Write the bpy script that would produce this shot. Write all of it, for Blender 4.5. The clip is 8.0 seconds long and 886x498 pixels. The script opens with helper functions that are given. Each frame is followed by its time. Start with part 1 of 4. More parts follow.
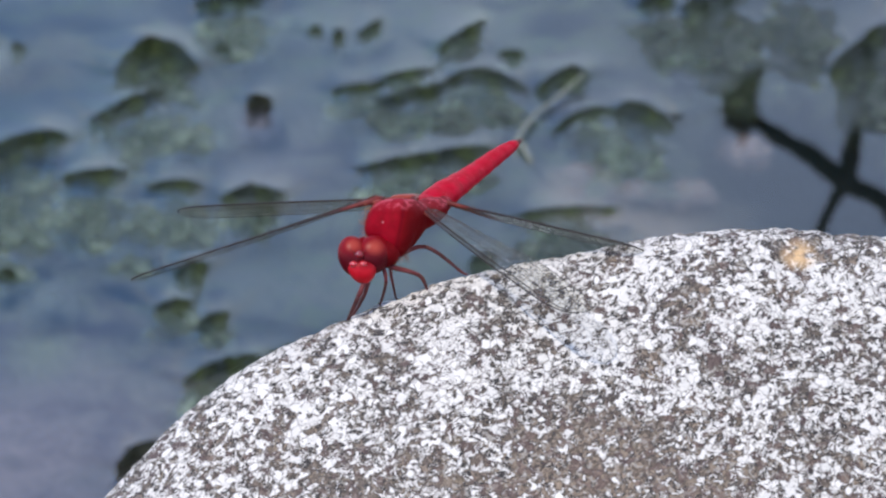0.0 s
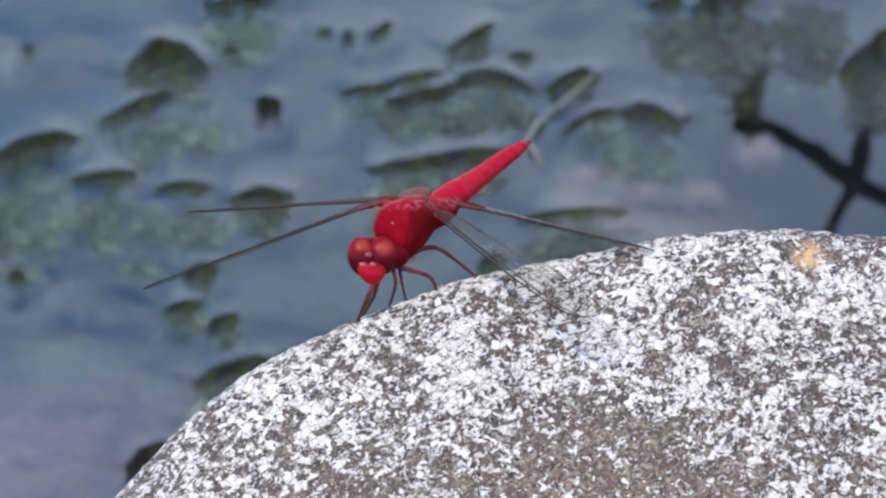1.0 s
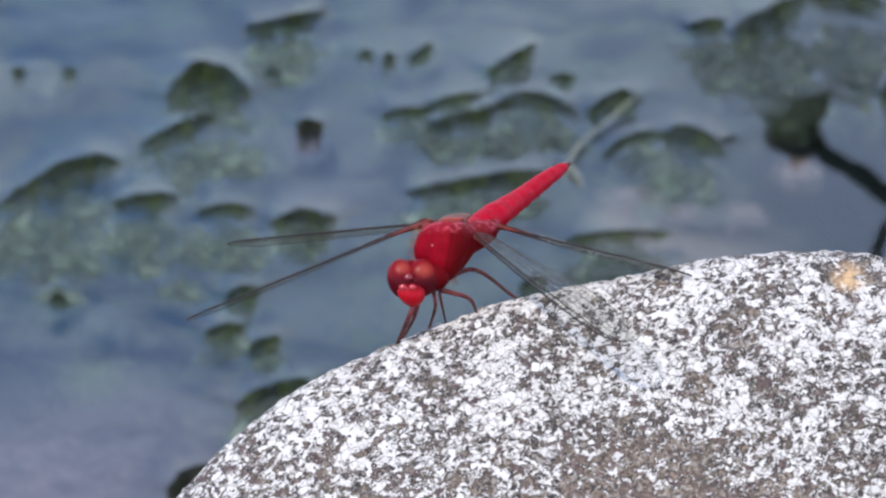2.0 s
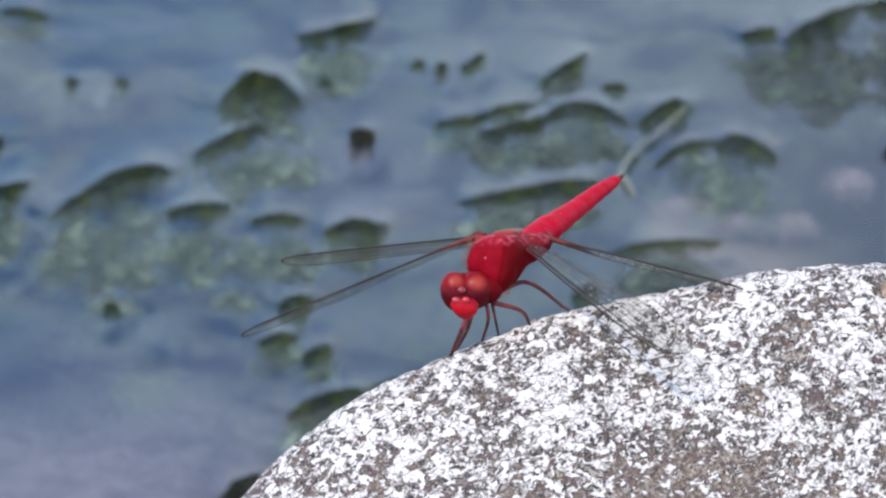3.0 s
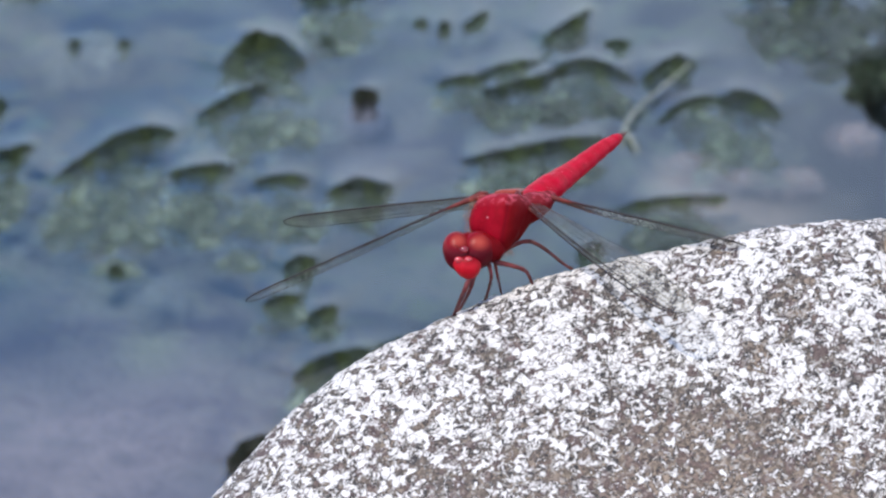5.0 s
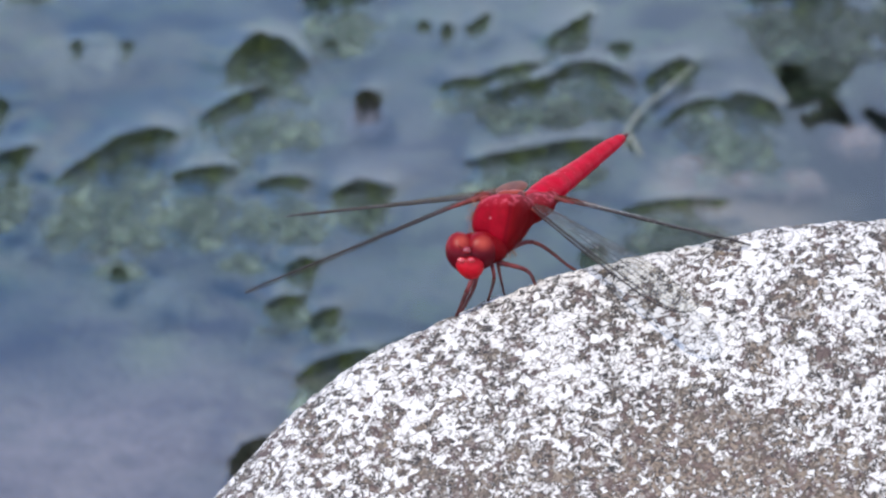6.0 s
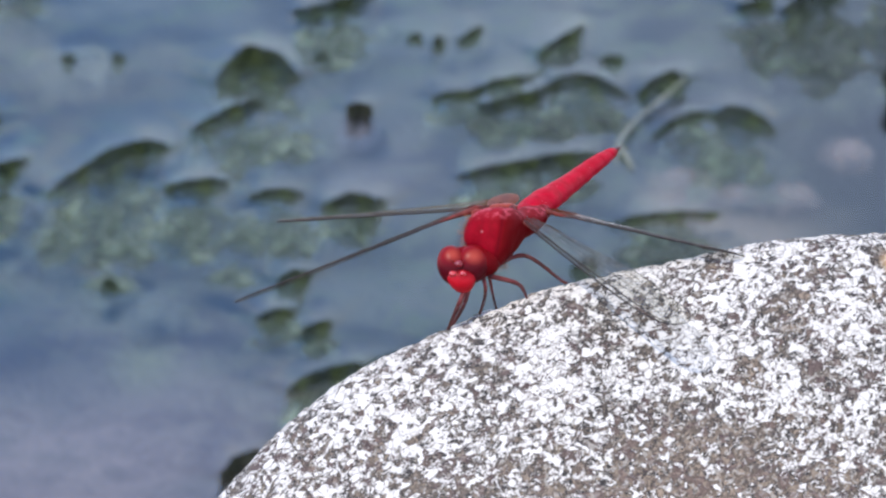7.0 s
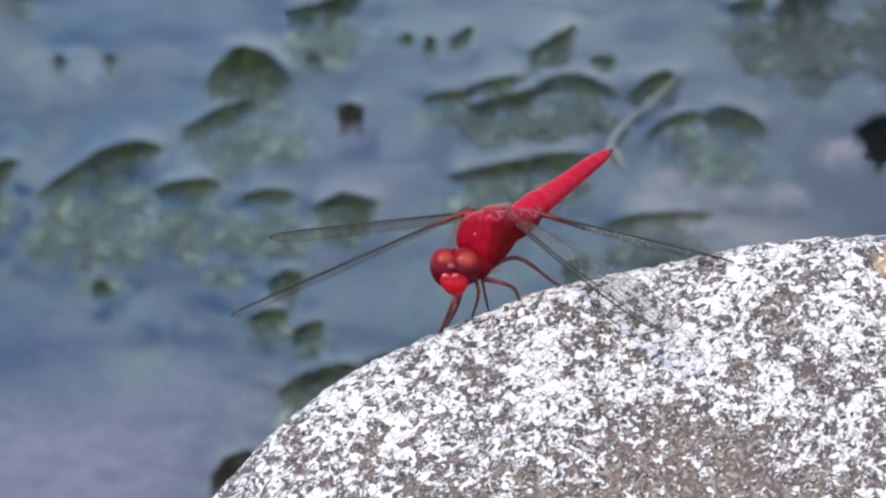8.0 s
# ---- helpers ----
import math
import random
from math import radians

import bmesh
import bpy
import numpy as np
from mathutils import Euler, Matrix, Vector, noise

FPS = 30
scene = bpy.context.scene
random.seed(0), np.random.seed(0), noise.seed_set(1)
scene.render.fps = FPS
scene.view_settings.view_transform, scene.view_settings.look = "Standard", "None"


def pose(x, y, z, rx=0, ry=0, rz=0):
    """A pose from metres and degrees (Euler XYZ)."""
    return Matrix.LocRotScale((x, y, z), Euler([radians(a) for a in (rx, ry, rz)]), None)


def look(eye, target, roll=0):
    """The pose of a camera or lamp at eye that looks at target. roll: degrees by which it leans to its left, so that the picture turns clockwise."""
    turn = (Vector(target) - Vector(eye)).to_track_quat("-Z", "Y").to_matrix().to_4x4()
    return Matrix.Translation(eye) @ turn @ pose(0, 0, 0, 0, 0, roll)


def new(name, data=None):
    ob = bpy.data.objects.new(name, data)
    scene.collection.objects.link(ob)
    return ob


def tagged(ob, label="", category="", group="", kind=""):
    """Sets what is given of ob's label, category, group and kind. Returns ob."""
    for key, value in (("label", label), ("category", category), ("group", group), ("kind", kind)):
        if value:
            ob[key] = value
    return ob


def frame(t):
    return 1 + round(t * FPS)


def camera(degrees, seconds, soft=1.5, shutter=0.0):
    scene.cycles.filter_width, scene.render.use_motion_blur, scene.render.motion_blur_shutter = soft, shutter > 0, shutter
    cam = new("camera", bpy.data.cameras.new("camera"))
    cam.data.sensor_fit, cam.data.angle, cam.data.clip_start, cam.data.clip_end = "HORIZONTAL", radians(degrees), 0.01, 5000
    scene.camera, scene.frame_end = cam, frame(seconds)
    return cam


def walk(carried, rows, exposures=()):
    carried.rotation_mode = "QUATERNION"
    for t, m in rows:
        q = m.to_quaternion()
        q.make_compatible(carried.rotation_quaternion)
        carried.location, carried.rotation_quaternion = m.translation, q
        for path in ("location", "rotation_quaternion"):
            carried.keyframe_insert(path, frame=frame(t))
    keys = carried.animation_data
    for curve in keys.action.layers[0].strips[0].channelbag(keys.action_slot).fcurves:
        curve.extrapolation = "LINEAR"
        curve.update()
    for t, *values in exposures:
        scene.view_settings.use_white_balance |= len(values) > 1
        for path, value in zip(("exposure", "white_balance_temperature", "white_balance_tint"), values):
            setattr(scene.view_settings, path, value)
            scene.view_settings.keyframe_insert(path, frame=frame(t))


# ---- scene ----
cam = camera(6.0445, 8.0, soft=2.35)
cam.data.dof.use_dof = True
cam.data.dof.focus_distance = 1.1
cam.data.dof.aperture_fstop = 125.0
walk(cam, [
    (0.0, pose(0.00000, -1.03366, 0.37622, 70.0000, -0.0000, 0.0000)),
    (0.5, pose(0.00008, -1.03477, 0.37650, 69.9957, -0.0160, 0.0041)),
    (1.0, pose(-0.00003, -1.03328, 0.37589, 70.0145, 0.0271, 0.0577)),
    (1.5, pose(0.00033, -1.03303, 0.37558, 70.1183, 0.0367, 0.2157)),
    (1.7, pose(0.00034, -1.03307, 0.37557, 70.1414, 0.1310, 0.2187)),
    (2.8, pose(0.00050, -1.03539, 0.37744, 70.2270, 0.3339, 0.5608)),
    (3.0, pose(0.00021, -1.03551, 0.37751, 70.2151, 0.3592, 0.6239)),
    (3.5, pose(0.00078, -1.03112, 0.37657, 70.0768, 0.7171, 0.5807)),
    (4.0, pose(0.00071, -1.03368, 0.37735, 69.9535, 0.6435, 0.6063)),
    (4.5, pose(0.00107, -1.03392, 0.37733, 69.9224, 0.8780, 0.5027)),
    (4.7, pose(0.00093, -1.03380, 0.37743, 69.9212, 0.9315, 0.4712)),
    (5.8, pose(0.00085, -1.03399, 0.37657, 69.9341, 0.9116, 0.4931)),
    (6.0, pose(0.00078, -1.03373, 0.37675, 69.9493, 0.8552, 0.5141)),
    (6.5, pose(0.00086, -1.03296, 0.37672, 70.0112, 0.8076, 0.5151)),
    (7.0, pose(0.00073, -1.03302, 0.37660, 70.0355, 0.8128, 0.4661)),
    (7.5, pose(0.00067, -1.03215, 0.37652, 70.0566, 0.8524, 0.3999)),
    (8.0, pose(0.00038, -1.03108, 0.37652, 70.0198, 0.8165, 0.3928)),
], exposures=((0.0, 0.66), (1.6, 0.66), (2.9, 0.86), (8.0, 0.86)))

# ---- world and sun ----
SUN_TO = Vector((-0.42, -0.35, 0.84)).normalized()
world = bpy.data.worlds.new("world")
scene.world = world
world.use_nodes = True
wn = world.node_tree.nodes
sky = wn.new("ShaderNodeTexSky")
sky.sky_type = "NISHITA"
sky.sun_disc = False
sky.sun_elevation = math.asin(SUN_TO.z)
sky.sun_rotation = math.atan2(SUN_TO.x, SUN_TO.y)
sky.air_density, sky.dust_density, sky.ozone_density = 1.0, 0.0, 4.0
sky.altitude = 1500.0
wn["Background"].inputs["Strength"].default_value = 0.15
# thin broken cloud over the whole sky
wl = world.node_tree.links
way = wn.new("ShaderNodeTexCoord")
flat = wn.new("ShaderNodeMapping")
flat.inputs["Location"].default_value = (0.31, 0.17, 0.42)
flat.inputs["Scale"].default_value = (1.0, 1.0, 0.9)
wl.new(way.outputs["Generated"], flat.inputs["Vector"])
cloud = wn.new("ShaderNodeTexNoise")
cloud.inputs["Scale"].default_value, cloud.inputs["Detail"].default_value, cloud.inputs["Roughness"].default_value, cloud.inputs["Distortion"].default_value = 13.0, 4.0, 0.5, 0.4
wl.new(flat.outputs[0], cloud.inputs["Vector"])
cover = wn.new("ShaderNodeMapRange")
cover.inputs["From Min"].default_value, cover.inputs["From Max"].default_value, cover.inputs["To Max"].default_value = 0.53, 0.69, 0.7
wl.new(cloud.outputs["Fac"], cover.inputs["Value"])
over = wn.new("ShaderNodeMix")
over.data_type = "RGBA"
over.inputs[7].default_value = (5.6, 5.95, 6.4, 1.0)
side = wn.new("ShaderNodeSeparateXYZ")
wl.new(way.outputs["Generated"], side.inputs[0])
drift = wn.new("ShaderNodeMath")
drift.operation = "MULTIPLY_ADD"
drift.inputs[1].default_value = 0.16
wl.new(cloud.outputs["Fac"], drift.inputs[0])
wl.new(side.outputs["X"], drift.inputs[2])
bank = wn.new("ShaderNodeMapRange")
bank.inputs["From Min"].default_value, bank.inputs["From Max"].default_value, bank.inputs["To Max"].default_value = 0.008, 0.088, 0.42
wl.new(drift.outputs[0], bank.inputs["Value"])
both = wn.new("ShaderNodeMath")
both.operation = "MAXIMUM"
wl.new(cover.outputs[0], both.inputs[0])
wl.new(bank.outputs[0], both.inputs[1])
wl.new(both.outputs[0], over.inputs[0])
clear = wn.new("ShaderNodeMix")
clear.data_type, clear.blend_type = "RGBA", "MULTIPLY"
clear.inputs[0].default_value = 1.0
clear.inputs[7].default_value = (0.87, 1.09, 1.34, 1.0)
wl.new(sky.outputs[0], clear.inputs[6])
wl.new(clear.outputs[2], over.inputs[6])
# paler haze towards the horizon
low = wn.new("ShaderNodeMapRange")
low.inputs["From Min"].default_value, low.inputs["From Max"].default_value, low.inputs["To Min"].default_value, low.inputs["To Max"].default_value = 0.15, 0.31, 0.75, 0.0
wl.new(side.outputs["Z"], low.inputs["Value"])
haze = wn.new("ShaderNodeMix")
haze.data_type = "RGBA"
haze.inputs[7].default_value = (6.6, 7.1, 7.8, 1.0)
wl.new(low.outputs[0], haze.inputs[0])
wl.new(over.outputs[2], haze.inputs[6])
wl.new(haze.outputs[2], wn["Background"].inputs["Color"])
sun = new("sun", bpy.data.lights.new("sun", "SUN"))
sun.data.energy, sun.data.angle, sun.data.color = 1.82, radians(0.53), (1.0, 0.92, 0.775)
sun.matrix_world = look(SUN_TO * 5, (0, 0, 0))

WATER = -0.30
BED = -0.3062
MENISCUS = 0.0006


# ---- materials ----
class Nodes:
    """A short way to write a node material."""

    def __init__(self, name):
        self.m = bpy.data.materials.new(name)
        self.m.use_nodes = True
        self.t = self.m.node_tree
        self.t.nodes.clear()
        self.out = self.t.nodes.new("ShaderNodeOutputMaterial")
        self.co = self.t.nodes.new("ShaderNodeTexCoord").outputs["Object"]

    def add(self, kind, ins=None, **settings):
        n = self.t.nodes.new(kind)
        if "operation" in settings:
            n.operation = settings["operation"]
        if "data_type" in settings:
            n.data_type = settings["data_type"]
        for k, v in (ins or {}).items():
            self.put(n.inputs[k], v)
        return n

    def put(self, socket, v):
        if isinstance(v, bpy.types.NodeSocket):
            self.t.links.new(v, socket)
        elif isinstance(v, tuple) and len(v) == 3 and socket.type == "RGBA":
            socket.default_value = (*v, 1.0)
        else:
            socket.default_value = v

    def noise(self, scale, detail=3.0, rough=0.55, distort=0.0, co=None):
        return self.add("ShaderNodeTexNoise", {"Vector": co or self.co, "Scale": scale, "Detail": detail, "Roughness": rough, "Distortion": distort}).outputs["Fac"]

    def ramp(self, fac, lo, hi, a=0.0, b=1.0):
        return self.add("ShaderNodeMapRange", {"Value": fac, "From Min": lo, "From Max": hi, "To Min": a, "To Max": b}).outputs["Result"]

    def math(self, op, a, b=0.0):
        n = self.add("ShaderNodeMath", operation=op)
        self.put(n.inputs[0], a)
        self.put(n.inputs[1], b)
        return n.outputs[0]

    def mix(self, fac, a, b):
        n = self.add("ShaderNodeMix", data_type="RGBA")
        self.put(n.inputs[0], fac)
        self.put(n.inputs[6], a)
        self.put(n.inputs[7], b)
        return n.outputs[2]

    def bump(self, height, strength, distance, normal=None):
        n = self.add("ShaderNodeBump", {"Height": height, "Strength": strength, "Distance": distance})
        if normal:
            self.put(n.inputs["Normal"], normal)
        return n.outputs[0]

    def surface(self, **ins):
        n = self.add("ShaderNodeBsdfPrincipled", {k.replace("_", " "): v for k, v in ins.items()})
        self.t.links.new(n.outputs[0], self.out.inputs["Surface"])
        return self.m

    def blob(self, centre, size):
        """1 at centre, falling to 0 at size metres (an ellipsoid's half axes)."""
        d = self.add("ShaderNodeVectorMath", operation="SUBTRACT")
        self.put(d.inputs[0], self.co)
        d.inputs[1].default_value = centre
        s = self.add("ShaderNodeVectorMath", operation="DIVIDE")
        self.put(s.inputs[0], d.outputs[0])
        s.inputs[1].default_value = size
        n = self.add("ShaderNodeVectorMath", operation="LENGTH")
        self.put(n.inputs[0], s.outputs[0])
        return self.ramp(n.outputs["Value"], 0.2, 1.0, 1.0, 0.0)


def granite():
    """White crystal flakes in dark seams, with brown weathered stains where the flakes are fewer."""
    n = Nodes("speckled_granite")
    fine = n.add("ShaderNodeTexNoise", {"Vector": n.co, "Scale": 900.0, "Detail": 3.0, "Roughness": 0.6})
    warp = n.add("ShaderNodeMix", data_type="VECTOR")
    n.put(warp.inputs[0], 0.0016)
    n.put(warp.inputs[4], n.co)
    n.put(warp.inputs[5], fine.outputs["Color"])
    at = warp.outputs[1]
    cell = n.add("ShaderNodeTexVoronoi", {"Vector": at, "Scale": 940.0})
    tone = n.add("ShaderNodeSeparateColor", {0: cell.outputs["Color"]})
    border = n.add("ShaderNodeTexVoronoi", {"Vector": at, "Scale": 940.0})
    border.feature = "DISTANCE_TO_EDGE"
    edge = border.outputs["Distance"]
    tiny = n.add("ShaderNodeTexVoronoi", {"Vector": at, "Scale": 2500.0})
    spot = n.add("ShaderNodeSeparateColor", {0: tiny.outputs["Color"]})
    grain = n.noise(640.0, 2.2, 0.6, 1.7, at)
    patch = n.noise(105.0, 4.0, 0.65)
    stain = n.blob((0.021, -0.030, -0.0225), (0.042, 0.05, 0.0125))
    stain = n.math("MAXIMUM", stain, n.math("MULTIPLY", n.blob((0.0145, -0.0116, -0.0055), (0.008, 0.02, 0.0075)), 0.12))
    stain = n.math("MAXIMUM", stain, n.math("MULTIPLY", n.blob((-0.022, -0.031, -0.0228), (0.018, 0.05, 0.006)), 0.5))
    # two zones with fewer white flakes, on the front and along the ridge
    darker_zones = n.math("MAXIMUM", n.blob((0.032, -0.0116, -0.0055), (0.0055, 0.02, 0.008)), n.blob((0.055, -0.004, 0.001), (0.012, 0.01, 0.003)))
    level = n.math("ADD", n.ramp(patch, 0.3, 0.7, 0.105, -0.095), n.math("ADD", n.math("MULTIPLY", stain, 0.13), n.math("MULTIPLY", darker_zones, 0.045)))
    flake = n.math("ADD", n.math("MULTIPLY", tone.outputs[0], 0.20), n.math("ADD", n.math("MULTIPLY", spot.outputs[0], 0.09), n.math("MULTIPLY", grain, 0.71)))
    level = n.math("SUBTRACT", level, n.math("MULTIPLY", n.blob((0.012, -0.012, -0.006), (0.024, 0.03, 0.008)), 0.035))
    flake = n.math("SUBTRACT", flake, level)
    white = n.ramp(flake, 0.468, 0.506)
    outline = n.math("MULTIPLY", n.ramp(flake, 0.400, 0.430), n.ramp(flake, 0.474, 0.492, 1.0, 0.0))
    # thin dark seams between the crystals, not round every one
    seam = n.math("MULTIPLY", n.ramp(edge, 0.03, 0.13, 1.0, 0.0), n.ramp(tone.outputs[1], 0.25, 0.6))
    white = n.math("MULTIPLY", white, n.math("SUBTRACT", 1.0, n.math("MULTIPLY", seam, 0.75)))
    dark = n.mix(spot.outputs[1], (0.036, 0.027, 0.021), (0.182, 0.138, 0.105))
    tan = n.mix(spot.outputs[1], (0.076, 0.052, 0.035), (0.32, 0.230, 0.158))
    brown = n.mix(n.math("MAXIMUM", n.ramp(n.noise(120.0, 3.0), 0.5, 0.66), n.math("MULTIPLY", stain, 0.9)), dark, tan)
    brown = n.mix(n.ramp(n.noise(420.0, 3.0, 0.6, 0.6), 0.54, 0.64, 0.0, 0.45), brown, (0.060, 0.052, 0.055))
    brown = n.mix(n.ramp(n.noise(340.0, 3.0, 0.6, 0.6), 0.57, 0.66, 0.0, 0.6), brown, (0.21, 0.155, 0.100))
    brown = n.mix(n.math("MAXIMUM", n.math("MULTIPLY", seam, 0.6), n.math("MULTIPLY", outline, 1.0)), brown, (0.020, 0.016, 0.014))
    brown = n.mix(n.ramp(spot.outputs[2], 0.80, 0.84, 0.0, 0.6), brown, (0.42, 0.37, 0.31))
    brown = n.mix(n.ramp(tone.outputs[2], 0.72, 0.80, 0.0, 0.45), brown, (0.105, 0.058, 0.052))
    pale = n.mix(tone.outputs[2], (0.78, 0.71, 0.633), (0.645, 0.588, 0.522))
    pale = n.mix(n.ramp(n.noise(1500.0, 3.0, 0.6, 0.5), 0.56, 0.70, 0.0, 0.3), pale, (0.40, 0.37, 0.345))
    col = n.mix(white, brown, pale)
    lichen = n.math("MULTIPLY", n.blob((0.0464, -0.0049, 0.0010), (0.0028, 0.006, 0.0016)), n.ramp(n.noise(600.0, 2.0), 0.3, 0.5))
    col = n.mix(n.math("MULTIPLY", lichen, 0.8), col, (0.80, 0.50, 0.24))
    nrm = n.bump(n.math("ADD", white, grain), 0.4, 0.00035, n.bump(n.noise(260.0, 3.0), 0.4, 0.001))
    return n.surface(Base_Color=col, Roughness=0.8, Normal=nrm)


def lacy(name, dark, mid, light, scale, low, high, ragged=3.0, rough=0.9, gloss=0.05):
    """Algae with ragged gaps, thinning out where its cover fades."""
    n = Nodes(name)
    n.co = n.add("ShaderNodeMapping", {"Vector": n.co, "Scale": (1.0, 0.4, 1.0)}).outputs[0]
    a = n.noise(scale, 4.0, 0.65, 0.8)
    b = n.noise(scale * 0.3, 3.0, 0.6, 0.5)
    col = n.mix(n.ramp(b, 0.35, 0.65), n.mix(n.ramp(a, 0.35, 0.65), dark, mid), n.mix(n.ramp(a, 0.35, 0.7), mid, light))
    col = n.mix(n.ramp(n.noise(scale * 0.75, 4.0, 0.7, 1.2), 0.49, 0.60, 0.0, 0.85), col, dark)
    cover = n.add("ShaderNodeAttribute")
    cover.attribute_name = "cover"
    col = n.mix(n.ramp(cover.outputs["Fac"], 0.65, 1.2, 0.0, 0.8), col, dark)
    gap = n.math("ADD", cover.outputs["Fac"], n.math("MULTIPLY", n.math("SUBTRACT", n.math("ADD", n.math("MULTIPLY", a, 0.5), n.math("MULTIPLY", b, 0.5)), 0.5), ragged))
    return n.surface(Base_Color=col, Roughness=rough, Specular_IOR_Level=gloss, Alpha=n.ramp(gap, low, high), Normal=n.bump(a, 0.8, 0.002))


def stream_bed():
    n = Nodes("silt_and_gravel")
    big = n.noise(22.0, 3.0, 0.55, 0.4)
    mid = n.noise(75.0, 4.0, 0.65, 0.8)
    fine = n.noise(420.0, 3.0, 0.6)
    tuft = n.noise(170.0, 4.0, 0.65, 1.0)
    silt = n.mix(n.ramp(big, 0.42, 0.58), (0.018, 0.027, 0.029), (0.115, 0.132, 0.118))
    col = n.mix(n.ramp(mid, 0.48, 0.62, 0.0, 0.75), silt, (0.1056, 0.1464, 0.0888))
    col = n.mix(n.ramp(tuft, 0.56, 0.66, 0.0, 0.8), col, (0.0168, 0.0252, 0.0168))
    for centre, size, strength, colour in (
        ((-0.105, 0.70, BED), (0.085, 0.13, 0.1), 0.85, (0.3480, 0.2880, 0.3000)),
        ((0.050, 0.857, BED), (0.032, 0.035, 0.1), 0.9, (0.3480, 0.2880, 0.2520)),
        ((-0.040, 0.90, BED), (0.03, 0.060, 0.1), 0.7, (0.1680, 0.1536, 0.1560)),
        ((-0.105, 0.965, BED), (0.035, 0.045, 0.1), 0.5, (0.0120, 0.0240, 0.0336)),
        ((-0.11, 0.765, BED), (0.03, 0.04, 0.1), 0.3, (0.0168, 0.0288, 0.0384)),
        ((-0.085, 0.855, BED), (0.060, 0.050, 0.1), 1.0, (0.150, 0.180, 0.150)),
        ((-0.0925, 0.772, BED), (0.011, 0.022, 0.1), 0.7, (0.2760, 0.3000, 0.1980)),
        ((-0.1014, 0.808, BED), (0.012, 0.020, 0.1), 0.6, (0.2400, 0.2700, 0.1800)),
        ((-0.1230, 0.786, BED), (0.016, 0.030, 0.1), 0.35, (0.0144, 0.0240, 0.0336)),
        ((-0.0712, 0.776, BED), (0.010, 0.022, 0.1), 0.35, (0.0144, 0.0240, 0.0336)),
        ((-0.1187, 0.981, BED), (0.018, 0.025, 0.1), 0.7, (0.2280, 0.2520, 0.2040)),
        ((0.122, 0.92, BED), (0.090, 0.16, 0.1), 2.0, (0.0080, 0.0115, 0.0120)),
        ((0.0345, 0.884, BED), (0.014, 0.018, 0.1), 0.8, (0.4080, 0.3240, 0.2880)),
        ((-0.1014, 0.8044, BED), (0.0035, 0.008, 0.1), 1.5, (0.0240, 0.0384, 0.0168)),
        ((0.0250, 0.9689, BED), (0.0028, 0.006, 0.1), 1.5, (0.0240, 0.0384, 0.0192)),
        ((0.0171, 0.9807, BED), (0.004, 0.006, 0.1), 1.5, (0.0240, 0.0384, 0.0192)),
        ((-0.0894, 0.8343, BED), (0.007, 0.008, 0.1), 1.2, (0.0168, 0.0288, 0.0312)),
        ((-0.0772, 0.8119, BED), (0.008, 0.009, 0.1), 1.2, (0.0168, 0.0288, 0.0312)),
    ):
        edge = n.math("MULTIPLY", n.blob(centre, size), n.ramp(mid, 0.25, 0.6, 0.55, 1.0))
        col = n.mix(n.math("MULTIPLY", edge, strength), col, colour)
    col = n.mix(n.ramp(fine, 0.3, 0.75, 0.0, 0.3), col, (0.0184, 0.0289, 0.0312))
    return n.surface(Base_Color=col, Roughness=0.9, Specular_IOR_Level=0.0, Normal=n.bump(fine, 0.5, 0.003))


def water_surface():
    n = Nodes("still_water")
    ripple = n.noise(7.0, 2.0, 0.5, 0.3)
    small = n.noise(38.0, 2.0, 0.5)
    nrm = n.bump(n.math("ADD", ripple, n.math("MULTIPLY", small, 0.04)), 0.20, 0.004)
    clear = n.add("ShaderNodeBsdfTransparent", {"Color": (0.875, 0.915, 0.91)})
    gloss = n.add("ShaderNodeBsdfGlossy", {"Color": (1.0, 1.0, 1.0), "Roughness": 0.008, "Normal": nrm})
    fres = n.add("ShaderNodeFresnel", {"IOR": 1.333, "Normal": nrm})
    mix = n.add("ShaderNodeMixShader", {0: fres.outputs[0], 1: clear.outputs[0], 2: gloss.outputs[0]})
    n.t.links.new(mix.outputs[0], n.out.inputs["Surface"])
    return n.m


def chitin(name, a, b, rough, scale=900.0, coat=0.0, bump=0.25, spec=0.25):
    n = Nodes(name)
    f = n.noise(scale, 3.0, 0.6)
    g = n.noise(scale * 0.25, 2.0)
    col = n.mix(n.ramp(n.math("ADD", n.math("MULTIPLY", f, 0.5), n.math("MULTIPLY", g, 0.5)), 0.38, 0.62), a, b)
    return n.surface(Base_Color=col, Roughness=rough, Specular_IOR_Level=spec, Coat_Weight=coat, Coat_Roughness=0.12, Normal=n.bump(f, bump, 0.00015))


